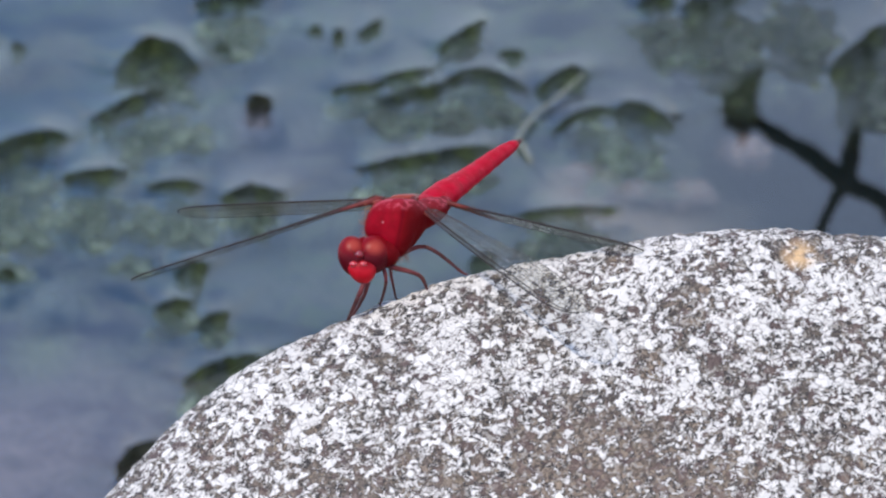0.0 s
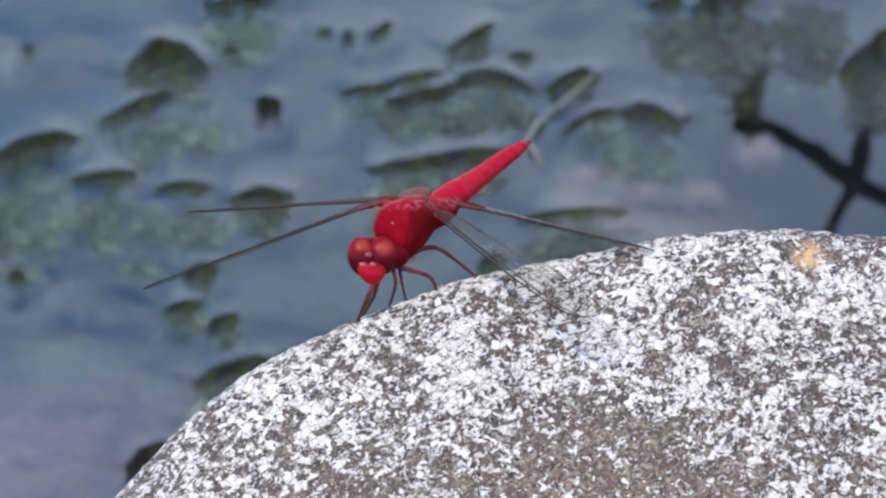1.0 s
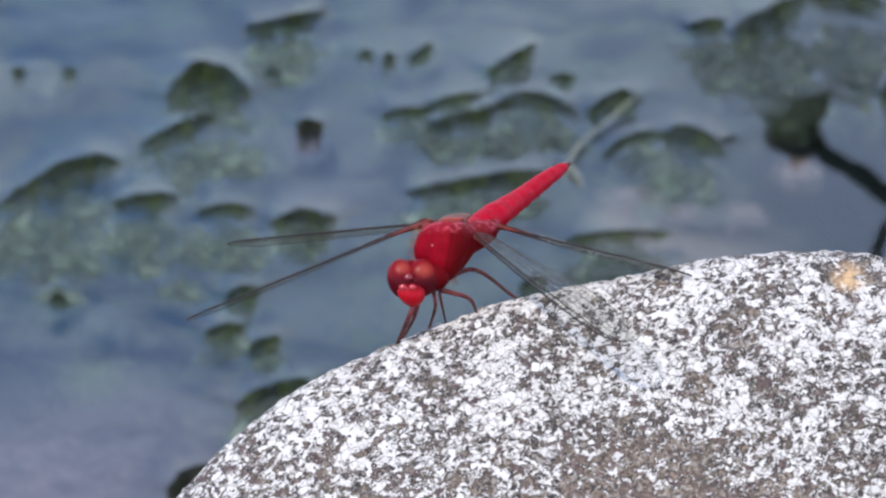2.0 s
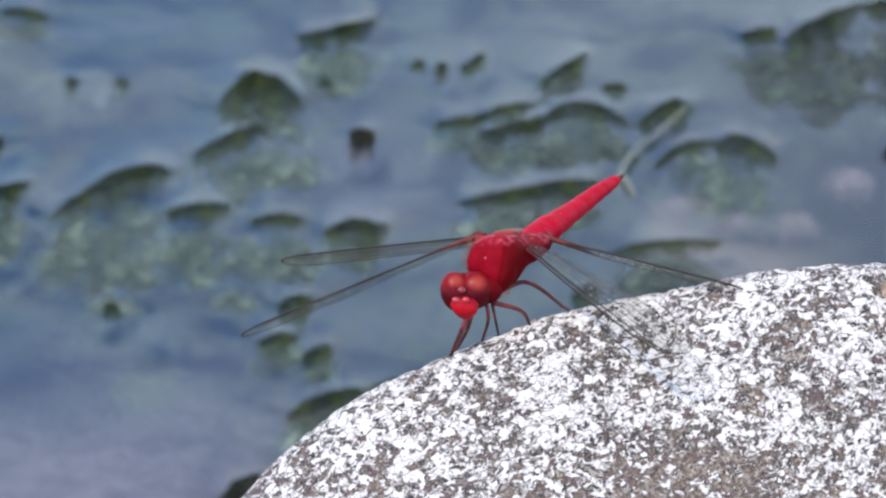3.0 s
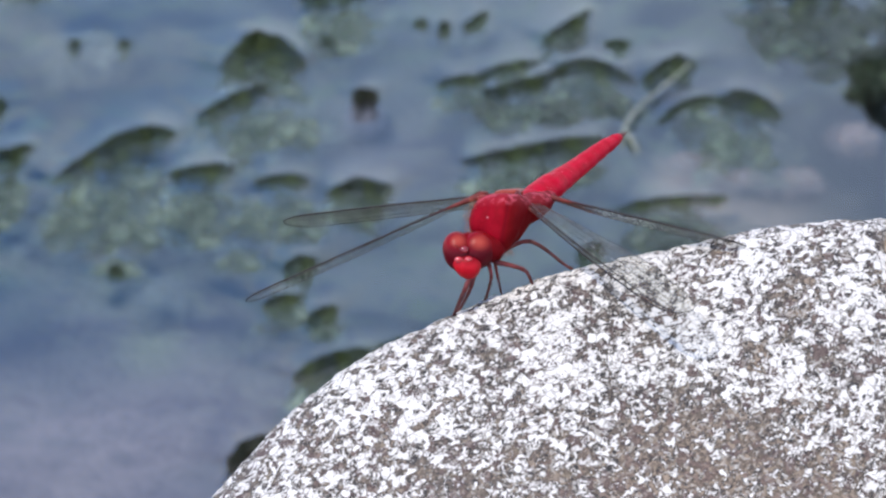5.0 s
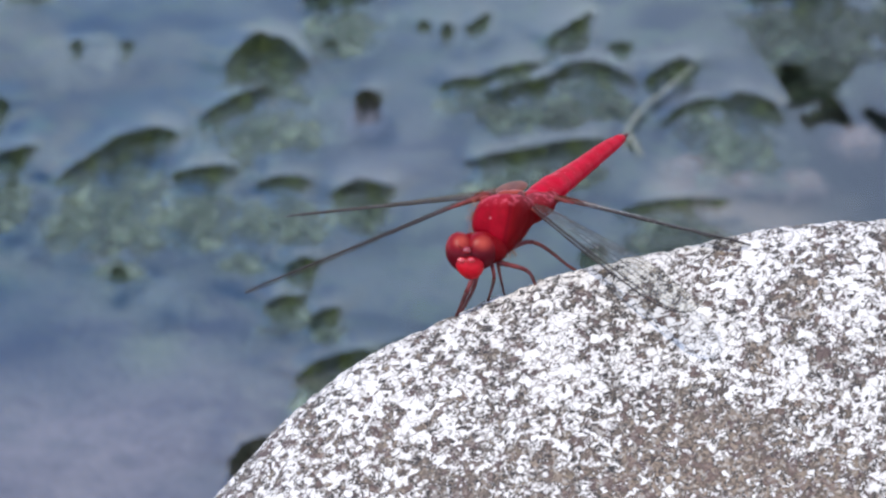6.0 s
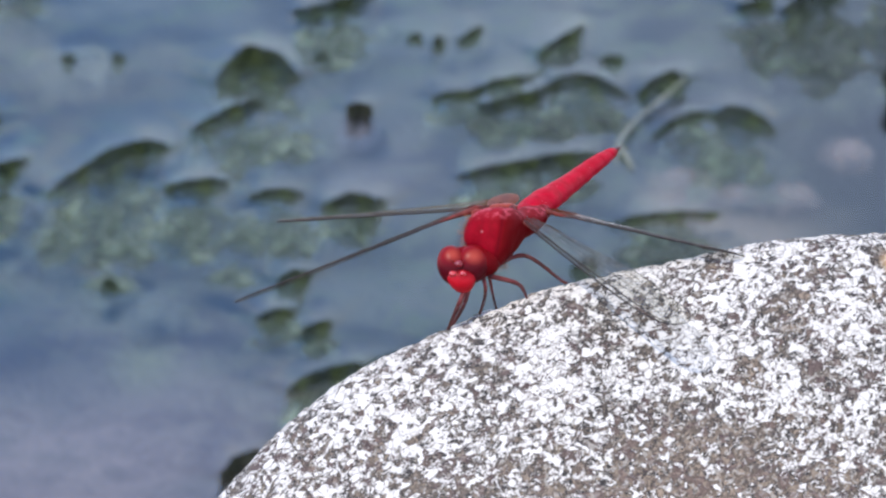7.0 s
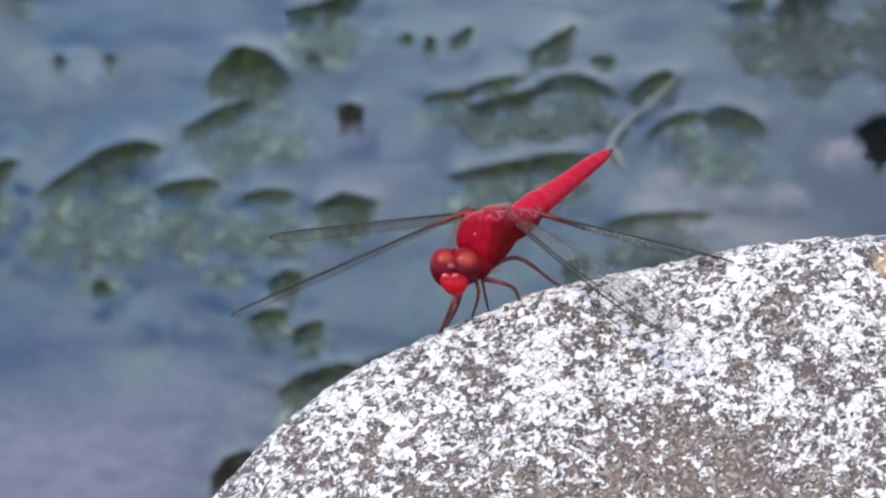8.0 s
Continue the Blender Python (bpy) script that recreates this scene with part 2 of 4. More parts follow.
def thorax_skin():
    """Two plates of slightly different red meeting in a dark seam, with fine wrinkles."""
    n = Nodes("thorax_red")
    at = n.add("ShaderNodeSeparateXYZ", {0: n.co})
    x, z = at.outputs["X"], at.outputs["Z"]
    wrinkle = n.noise(900.0, 3.0, 0.6)
    slant = n.math("ADD", n.math("SUBTRACT", x, n.math("MULTIPLY", z, 0.20)), n.math("ADD", 0.0014, n.math("MULTIPLY", n.noise(260.0, 2.0), 0.0004)))
    col = n.mix(n.ramp(slant, 0.0001, 0.0015), (0.25, 0.0013, 0.009), (0.145, 0.0024, 0.004))
    col = n.mix(n.ramp(wrinkle, 0.42, 0.62, 0.0, 0.35), col, (0.13, 0.001, 0.004))
    seam = n.math("MULTIPLY", n.ramp(slant, 0.00055, 0.0008), n.ramp(slant, 0.0009, 0.00125, 1.0, 0.0))
    ridge2 = n.math("MULTIPLY", n.ramp(slant, -0.0022, -0.0018), n.ramp(slant, -0.0017, -0.0013, 1.0, 0.0))
    seam = n.math("MAXIMUM", seam, n.math("MULTIPLY", ridge2, 0.5))
    col = n.mix(n.math("MULTIPLY", seam, 0.45), col, (0.08, 0.001, 0.004))
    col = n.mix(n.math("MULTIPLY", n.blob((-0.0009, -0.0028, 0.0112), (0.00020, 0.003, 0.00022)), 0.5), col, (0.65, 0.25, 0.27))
    # pink highlights along the top of the thorax, painted into its colour
    col = n.mix(n.math("MULTIPLY", n.ramp(z, 0.0126, 0.0136), n.ramp(n.noise(1100.0, 2.0), 0.5, 0.62, 0.1, 0.6)), col, (0.58, 0.10, 0.13))
    return n.surface(Base_Color=col, Roughness=0.6, Specular_IOR_Level=0.05, Normal=n.bump(n.math("SUBTRACT", n.math("MULTIPLY", wrinkle, 0.5), n.math("MULTIPLY", seam, 0.15)), 0.7, 0.0003))


def abdomen_skin():
    n = Nodes("abdomen_red")
    f = n.noise(700.0, 3.0, 0.6)
    col = n.mix(n.ramp(f, 0.36, 0.64), (0.38, 0.001, 0.012), (0.50, 0.002, 0.024))
    col = n.mix(n.ramp(n.noise(1500.0, 2.0, 0.6), 0.66, 0.72, 0.0, 0.45), col, (0.62, 0.16, 0.20))
    col = n.mix(n.ramp(n.noise(420.0, 2.0), 0.60, 0.72, 0.0, 0.5), col, (0.24, 0.001, 0.006))
    return n.surface(Base_Color=col, Roughness=0.55, Specular_IOR_Level=0.1, Normal=n.bump(f, 0.4, 0.00015))


def face_skin():
    """Bright red below, deeper red towards the brow."""
    n = Nodes("face_red")
    z = n.add("ShaderNodeSeparateXYZ", {0: n.co}).outputs["Z"]
    f = n.noise(900.0, 3.0, 0.6)
    col = n.mix(n.ramp(f, 0.38, 0.62), (0.40, 0.0008, 0.007), (0.49, 0.002, 0.012))
    col = n.mix(n.ramp(z, 0.0050, 0.0060), col, (0.17, 0.001, 0.005))
    return n.surface(Base_Color=col, Roughness=0.4, Specular_IOR_Level=0.2, Normal=n.bump(f, 0.15, 0.00015))


def eye_lens():
    n = Nodes("compound_eye")
    cells = n.add("ShaderNodeTexVoronoi", {"Vector": n.co, "Scale": 9000.0}).outputs["Distance"]
    z = n.add("ShaderNodeSeparateXYZ", {0: n.co}).outputs["Z"]
    col = n.mix(n.ramp(z, 0.0064, 0.0078), (0.080, 0.001, 0.005), (0.20, 0.003, 0.006))
    for centre in ((-0.0047, -0.0048, 0.0084), (-0.0019, -0.0047, 0.0080)):
        col = n.mix(n.math("MULTIPLY", n.blob(centre, (0.0015, 0.0017, 0.0013)), 0.65), col, (0.46, 0.075, 0.048))
    return n.surface(Base_Color=col, Roughness=0.36, Specular_IOR_Level=0.13, Normal=n.bump(cells, 0.15, 0.00005))


def wing_film(amber_to, shine, milk, milk_colour, speck=0.0, most=0.04, sparse=0.64, reach=0.1):
    n = Nodes("wing_membrane")
    crinkle = n.noise(1500.0, 2.0, 0.5)
    nrm = n.bump(crinkle, 1.0, 0.0009)
    x = n.add("ShaderNodeSeparateXYZ", {0: n.co}).outputs["X"]
    tint = n.mix(n.ramp(x, amber_to * 0.4, amber_to), (0.60, 0.30, 0.14), (0.86, 0.85, 0.80))
    clear = n.add("ShaderNodeBsdfTransparent", {"Color": tint})
    gloss = n.add("ShaderNodeBsdfGlossy", {"Color": (1.0, 1.0, 1.0), "Roughness": 0.18, "Normal": nrm})
    thin = n.add("ShaderNodeBsdfDiffuse", {"Color": milk_colour})
    fres = n.add("ShaderNodeFresnel", {"IOR": 1.22, "Normal": nrm})
    amber = n.add("ShaderNodeBsdfDiffuse", {"Color": (0.26, 0.075, 0.025)})
    thin = n.add("ShaderNodeMixShader", {0: n.ramp(x, amber_to, amber_to * 1.5), 1: amber.outputs[0], 2: thin.outputs[0]})
    # sparkle of the wing put into the film as pale noise specks
    glints = n.math("MULTIPLY", n.ramp(n.noise(2600.0, 2.0), sparse, sparse + 0.07, 0.0, speck), n.math("MULTIPLY", n.ramp(x, amber_to, amber_to * 1.8), n.ramp(x, reach, reach * 1.6, 1.0, 0.1)))
    film = n.add("ShaderNodeMixShader", {0: n.math("ADD", glints, n.ramp(x, amber_to * 0.7, amber_to * 1.6, 0.45, milk)), 1: clear.outputs[0], 2: thin.outputs[0]})
    mix = n.add("ShaderNodeMixShader", {0: n.math("MINIMUM", n.math("MULTIPLY", fres.outputs[0], shine), most), 1: film.outputs[0], 2: gloss.outputs[0]})
    n.t.links.new(mix.outputs[0], n.out.inputs["Surface"])
    return n.m


def vein_mat():
    n = Nodes("wing_vein")
    x = n.add("ShaderNodeSeparateXYZ", {0: n.co}).outputs["X"]
    col = n.mix(n.ramp(x, 0.002, 0.008), (0.075, 0.012, 0.010), (0.030, 0.022, 0.021))
    return n.surface(Base_Color=col, Roughness=0.55, Specular_IOR_Level=0.2)


GRANITE = granite()
SLIME = lacy("submerged_algae", (0.030, 0.046, 0.026), (0.120, 0.168, 0.114), (0.27, 0.32, 0.225), 190.0, 0.15, 1.5, 5.2, 0.5, 0.25)
MOSSY = lacy("dark_mossy_algae", (0.018, 0.026, 0.014), (0.050, 0.068, 0.040), (0.105, 0.125, 0.080), 190.0, 0.05, 1.35, 4.8, 0.5, 0.25)
WEED = lacy("mid_green_algae", (0.010, 0.014, 0.006), (0.038, 0.054, 0.016), (0.105, 0.130, 0.045), 300.0, 0.05, 1.5, 5.2)
WEED_THIN = lacy("thin_green_algae", (0.010, 0.016, 0.008), (0.030, 0.042, 0.016), (0.060, 0.075, 0.030), 300.0, 0.15, 1.4, 2.4)
PEBBLE_CAP = lacy("wet_dark_crown", (0.010, 0.011, 0.007), (0.024, 0.026, 0.014), (0.050, 0.045, 0.035), 300.0, 0.0, 0.8, 1.6)
PEBBLE_GREY = lacy("lilac_grey_pebble", (0.07, 0.070, 0.078), (0.12, 0.12, 0.135), (0.18, 0.175, 0.195), 260.0, 0.0, 0.5, 1.5)
PEBBLE_LOW = lacy("submerged_pebble", (0.03, 0.024, 0.028), (0.055, 0.045, 0.05), (0.09, 0.075, 0.08), 260.0, 0.0, 0.5, 1.5)
PINK = lacy("pinkish_stone", (0.16, 0.12, 0.12), (0.33, 0.265, 0.255), (0.50, 0.42, 0.38), 150.0, 0.0, 1.0, 2.6)
PALE = lacy("pale_silty_stone", (0.10, 0.115, 0.105), (0.20, 0.225, 0.20), (0.30, 0.33, 0.29), 130.0, 0.0, 1.1, 2.6)
BED_M = stream_bed()
WATER_M = water_surface()
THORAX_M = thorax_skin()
ABDOMEN_M = abdomen_skin()
FACE_M = face_skin()
BROW_M = chitin("brow_red", (0.46, 0.006, 0.012), (0.54, 0.012, 0.02), 0.32, 900.0, 0.4, 0.0, 1.0)
LEG_M = chitin("leg_red", (0.085, 0.012, 0.012), (0.17, 0.032, 0.030), 0.45)
SHIN_M = chitin("shin_brown_red", (0.050, 0.012, 0.011), (0.11, 0.026, 0.023), 0.5)
VERTEX_M = chitin("vertex_pink", (0.20, 0.008, 0.014), (0.30, 0.02, 0.03), 0.25, 900.0, 0.4, 0.0, 0.6)
HEAD_M = chitin("head_dark_red", (0.11, 0.002, 0.004), (0.19, 0.004, 0.007), 0.5, 900.0, 0.0, 0.25, 0.05)
EYE_M = eye_lens()
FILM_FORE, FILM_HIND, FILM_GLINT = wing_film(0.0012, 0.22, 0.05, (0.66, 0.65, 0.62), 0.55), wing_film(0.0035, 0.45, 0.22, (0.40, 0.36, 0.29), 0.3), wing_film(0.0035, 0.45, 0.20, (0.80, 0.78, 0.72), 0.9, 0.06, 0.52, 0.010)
VEIN_M = vein_mat()
STIGMA_M = chitin("pterostigma", (0.06, 0.035, 0.025), (0.10, 0.055, 0.035), 0.5)
AMBER_M = chitin("wing_base_amber", (0.20, 0.018, 0.012), (0.31, 0.045, 0.024), 0.5)
TIP_M = chitin("dark_appendage", (0.05, 0.006, 0.006), (0.12, 0.01, 0.012), 0.5)
LOBE_M = chitin("wing_lobe_amber", (0.115, 0.026, 0.010), (0.20, 0.050, 0.018), 0.5)
ROOT_M = chitin("wing_root_red", (0.085, 0.010, 0.008), (0.17, 0.022, 0.015), 0.5)
STRAW_M = chitin("dry_straw", (0.19, 0.20, 0.15), (0.29, 0.29, 0.23), 0.7, 200.0)
TWIG_M = chitin("dark_bark", (0.010, 0.008, 0.006), (0.028, 0.022, 0.017), 0.85, 150.0)
HAIR_M = chitin("golden_hair", (0.42, 0.14, 0.07), (0.55, 0.26, 0.13), 0.5)


# ---- mesh helpers ----
def part(name, bm, material, parent=None, label=""):
    me = bpy.data.meshes.new(name)
    bm.to_mesh(me)
    bm.free()
    me.polygons.foreach_set("use_smooth", [True] * len(me.polygons))
    me.materials.append(material)
    ob = new(name, me)
    ob.parent = parent
    return tagged(ob, label) if label else ob


def add_blob(bm, centre, radii, turn=None, level=3, rough=0.0, freq=1.0, seed=0.0, square=2.0):
    """An ellipsoid with noise on it."""
    made = bmesh.ops.create_icosphere(bm, subdivisions=level, radius=1.0)["verts"]
    for v in made:
        p = v.co.copy()
        if square != 2.0:
            p /= (abs(p.x) ** square + abs(p.y) ** square + abs(p.z) ** square) ** (1 / square)
        if rough:
            p *= 1.0 + rough * noise.fractal(p * freq + Vector((seed, seed * 1.7, -seed)), 1.0, 2.0, 3)
        p = Vector((p.x * radii[0], p.y * radii[1], p.z * radii[2]))
        if turn:
            p = turn @ p
        v.co = p + Vector(centre)
    return bm


def add_tube(bm, path, radii, sides=10, flat=1.0, caps=True):
    """A closed tube along a path, with a radius at each point."""
    path = [Vector(p) for p in path]
    rings = []
    side = None
    for i, p in enumerate(path):
        way = (path[min(i + 1, len(path) - 1)] - path[max(i - 1, 0)]).normalized()
        ref = Vector((0, 0, 1)) if abs(way.z) < 0.9 else Vector((1, 0, 0))
        side = (way.cross(ref)).normalized() if side is None else (side - way * side.dot(way)).normalized()
        top = side.cross(way)
        r = radii[i] if isinstance(radii, (list, tuple)) else radii
        rings.append([bm.verts.new(p + r * (math.cos(2 * math.pi * k / sides) * side + flat * math.sin(2 * math.pi * k / sides) * top)) for k in range(sides)])
    for a, b in zip(rings, rings[1:]):
        for k in range(sides):
            bm.faces.new((a[k], a[(k + 1) % sides], b[(k + 1) % sides], b[k]))
    if caps:
        bm.faces.new(rings[0][::-1])
        bm.faces.new(rings[-1])
    return bm


def smooth_path(points, steps=6):
    """Catmull-Rom through the points."""
    pts = [Vector(p) for p in points]
    out = []
    for i in range(len(pts) - 1):
        a, b, c, d = pts[max(i - 1, 0)], pts[i], pts[i + 1], pts[min(i + 2, len(pts) - 1)]
        for k in range(steps):
            t = k / steps
            out.append(0.5 * (2 * b + (c - a) * t + (2 * a - 5 * b + 4 * c - d) * t * t + (3 * b - a - 3 * c + d) * t ** 3))
    return out + [pts[-1]]


def spread(values, count):
    """count radii interpolated along the given ones."""
    return [float(v) for v in np.interp(np.linspace(0, 1, count), np.linspace(0, 1, len(values)), values)]


def sheet(name, xs, ys, height):
    bm = bmesh.new()
    vs = [[bm.verts.new(height(x, y)) for x in xs] for y in ys]
    for j in range(len(ys) - 1):
        for i in range(len(xs) - 1):
            bm.faces.new((vs[j][i], vs[j][i + 1], vs[j + 1][i + 1], vs[j + 1][i]))
    return bm


# ---- ground, water, boulder ----
def ground():
    xs = sorted(set([-200, -40, -8, -2, -0.6] + list(np.linspace(-0.25, 0.25, 90)) + [0.6, 2, 8, 40, 200]))
    ys = sorted(set([-200, -40, -8, -2, -0.3, 0.2] + list(np.linspace(0.5, 1.15, 110)) + [1.6, 3, 9, 40, 200]))

    def height(x, y):
        near = 1.0 if abs(x) < 0.7 and 0.1 < y < 1.7 else 0.0
        return (x, y, BED + near * (0.0006 * noise.noise((x * 18, y * 18, 0)) + 0.0005 * noise.noise((x * 70, y * 70, 3))))
    ob = part("ground", sheet("ground", xs, ys, height), BED_M)
    tagged(ob, "silty stream bed with grey and lilac gravel under shallow water", "stream bed", kind="structure")


VIEW_TILT = radians(20)
RIGHT, AWAY, RISE = Vector((1, 0, 0)), Vector((0, math.cos(VIEW_TILT), -math.sin(VIEW_TILT))), Vector((0, math.sin(VIEW_TILT), math.cos(VIEW_TILT)))


def ridge(u):
    """Height of the boulder's ridge along its length."""
    a, b, d = 0.1185, 0.1138, abs(u - 0.0404)
    edge = 0.9 * a
    h = 0.00252 - b * (1 - math.sqrt(1 - (min(d, edge) / a) ** 2))
    if d > edge:
        h -= 2.0 * (d - edge)
    h += 0.0013 * math.exp(-((u + 0.028) / 0.012) ** 2) - 0.0011 * math.exp(-((u - 0.016) / 0.012) ** 2) - 0.0014 * math.exp(-((u + 0.048) / 0.009) ** 2)
    return h


def boulder():
    us = list(np.linspace(-0.26, -0.064, 26)) + list(np.linspace(-0.0635, 0.0665, 290)) + list(np.linspace(0.068, 0.34, 34))
    qs = list(np.linspace(-0.36, -0.062, 30)) + list(np.linspace(-0.060, 0.008, 170)) + list(np.linspace(0.010, 0.2, 24))

    def height(u, q):
        if q < 0:
            g = 1.54 * (math.sqrt(q * q + 0.006 ** 2) - 0.006) + 14.0 * max(0.0, -q - 0.013) ** 2
        else:
            g = 1.5 * (math.sqrt(q * q + 0.007 ** 2) - 0.007)
        w = ridge(u) - g
        p = RIGHT * u + AWAY * q + RISE * w
        lump = 0.0009 * noise.noise(p * 60) * min(1.0, abs(q) / 0.01) + 0.00040 * noise.noise(p * 420) + 0.00026 * noise.noise(p * 1000)
        p = p + RISE * lump
        p.z = max(p.z, BED - 0.03)
        return p
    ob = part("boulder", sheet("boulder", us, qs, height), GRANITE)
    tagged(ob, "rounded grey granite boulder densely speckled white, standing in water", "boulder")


# ---- stones in the stream ----
GREEN, MOSS, PEBBLE, BROWN, TUFT, RIM, DOME = "green", "moss", "pebble", "brown", "tuft", "rim", "dome"
COT = 1 / math.tan(VIEW_TILT)
shores = []


def crest_line(c, hx, hy, bow, skew):
    """Plan of a stone's far edge at c from -1 to 1, and 0 at its ends to 1 at its peak."""
    w = (c - skew) / (1 - skew) if c > skew else (c - skew) / (1 + skew)
    arch = 1 - abs(w) ** 2.2
    return c * hx, c * hy + bow * arch, arch


def grid_part(name, material, parent, cs, vs, at, label=""):
    """A skin over two parameters, with its cover kept on its points."""
    bm = bmesh.new()
    keep = bm.verts.layers.float.new("cover")
    rows = []
    for v in vs:
        row = []
        for c in cs:
            p, cover = at(c, v)
            m = bm.verts.new(p)
            m[keep] = cover
            row.append(m)
        rows.append(row)
    for a, b in zip(rows, rows[1:]):
        for i in range(len(cs) - 1):
            bm.faces.new((a[i], a[i + 1], b[i + 1], b[i]))
    return part(name, bm, material, parent, label)


def algae_stone(x, y, hx, hy, bow, skew, thick, reach, heavy, kind, aside=0.0, broad=1.0):
    """A stone under the surface whose far edge breaks the water with a crust of dark wet algae, thinning out towards the water."""
    seed = 3.7 * len(shores) + 1.3
    stone = new("algae_stone", None)
    stone.location = (x, y, BED)
    level = WATER - BED
    rise = 0.20 * thick
    fine = kind in (TUFT, PEBBLE, BROWN)

    def crust_at(c, v):
        px, py, arch = crest_line(c, hx, hy, bow, skew)
        end = (1 - abs(c) ** 5.0)
        rag = noise.fractal(Vector((c * (1.6 if fine else 3.0), seed, 1.0)), 1.0, 2.0, 3)
        up = rise * (0.30 + 0.70 * arch) * end * (1 + 0.28 * rag)
        run = 1.95 * thick * (1 + heavy * c) * end * (1 + 0.55 * noise.noise((c * 2.2, seed, 5.0)))
        front = max(0.002, run - COT * up)
        py += 0.13 * thick * end * noise.fractal(Vector((c * 2.4 + 7.0, seed, 2.0)), 1.0, 2.0, 3) - COT * up
        if v < 0:
            py += -v * 0.004
            z = level + up - up * 1.2 * v * v - 0.0008 * v * v
        else:
            py -= v * front
            z = level + 0.0004 + up * (1 - v) ** 1.4
        lump = 0.10 * thick * noise.fractal(Vector((px * 260, py * 120, seed)), 1.0, 2.0, 3) * end
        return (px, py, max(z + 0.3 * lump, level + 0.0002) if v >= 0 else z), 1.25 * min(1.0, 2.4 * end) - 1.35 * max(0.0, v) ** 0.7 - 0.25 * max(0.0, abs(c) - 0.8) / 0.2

    crust = {BROWN: PEBBLE_CAP, PEBBLE: PEBBLE_CAP, TUFT: WEED_THIN}.get(kind, WEED)
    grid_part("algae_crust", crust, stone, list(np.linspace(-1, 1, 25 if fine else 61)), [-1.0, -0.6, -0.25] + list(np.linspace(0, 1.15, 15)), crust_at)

    # the part under water: a low dome that sinks into the silt
    wide = hx * {RIM: 1.0, DOME: 2.7, TUFT: 1.3, PEBBLE: 1.25, BROWN: 1.2}.get(kind, 1.65)
    deep = reach * 0.74
    wide *= broad
    off = -hx * 0.75 if kind == DOME else aside

    def body_at(a, r):
        rag = 1 + 0.20 * noise.fractal(Vector((math.cos(a) * 1.5 + seed, math.sin(a) * 1.5, seed)), 1.0, 2.0, 3)
        c = math.cos(a) * r * rag
        _, top, _ = crest_line(max(-0.95, min(0.95, c)), hx, hy, bow, skew)
        py = top - deep * (1 - math.sin(a) * r * rag) + 0.05 * deep
        z = level - 0.0022 + 0.0028 * (1 - r ** 3) + 0.0006 * noise.noise(Vector((c * wide * 160, py * 90, seed)))
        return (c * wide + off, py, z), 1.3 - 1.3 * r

    low = {PEBBLE: PEBBLE_GREY, BROWN: PEBBLE_LOW, MOSS: MOSSY}.get(kind, SLIME)
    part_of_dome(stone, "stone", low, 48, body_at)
    shores.append([(x + p[0], y + p[1], (0.15 if fine else 0.35) * rise * (1 - abs(c) ** 4)) for c in np.linspace(-1, 1, 15) for p in [crest_line(c, hx, hy, bow, skew)]])
    if kind == TUFT:
        tagged(stone, "small submerged stone with a tuft of dark wet algae", "stone", "stones in the stream")
    elif kind == DOME:
        tagged(stone, "broad domed stone under water with a dark wet algae rim", "stone", "stones in the stream")
    elif kind == RIM:
        tagged(stone, "low submerged stone with a thin green algae edge", "stone", "stones in the stream")
    elif kind in (PEBBLE, BROWN):
        tagged(stone, "small wet pebble with a dark crown breaking the water", "pebble", "pebbles in the stream")
    else:
        tagged(stone, "submerged stone with dark wet green algae breaking the water", "stone", "stones in the stream")


def part_of_dome(parent, name, material, n, at):
    """A round patch of mesh given by angle and radius, with its cover kept on its points."""
    rings = 16
    bm = bmesh.new()
    keep = bm.verts.layers.float.new("cover")
    p, c = at(0.0, 0.0)
    centre = bm.verts.new(p)
    centre[keep] = c
    last = None
    for j in range(1, rings + 1):
        ring = []
        for i in range(n):
            p, c = at(2 * math.pi * i / n, j / rings)
            v = bm.verts.new(p)
            v[keep] = c
            ring.append(v)
        for i in range(n):
            if last:
                bm.faces.new((last[i], ring[i], ring[(i + 1) % n], last[(i + 1) % n]))
            else:
                bm.faces.new((centre, ring[i], ring[(i + 1) % n]))
        last = ring
    return part(name, bm, material, parent)


def sunken_stone(x, y, hx, deep, material, depth=0.0016):
    """A flat stone wholly under water, with its edge buried in silt."""
    seed = x * 900 + y * 300
    stone = new("sunken_stone", None)
    stone.location = (x, y, BED)

    def at(a, r):
        rag = 1 + 0.24 * noise.fractal(Vector((math.cos(a) * 1.5 + seed, math.sin(a) * 1.5, seed)), 1.0, 2.0, 3)
        px, py = math.cos(a) * r * rag * hx, math.sin(a) * r * rag * deep
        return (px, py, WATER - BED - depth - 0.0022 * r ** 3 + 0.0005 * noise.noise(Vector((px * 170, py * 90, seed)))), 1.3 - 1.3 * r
    part_of_dome(stone, "stone", material, 40, at)
    if material is PINK:
        tagged(stone, "pinkish grey flat stone lying under clear water", "stone", "sunken stones")
    elif material is PALE:
        tagged(stone, "pale silt-covered stone lying under clear water", "stone", "sunken stones")
    else:
        tagged(stone, "flat stone just awash under thin green algae", "stone", "sunken stones")


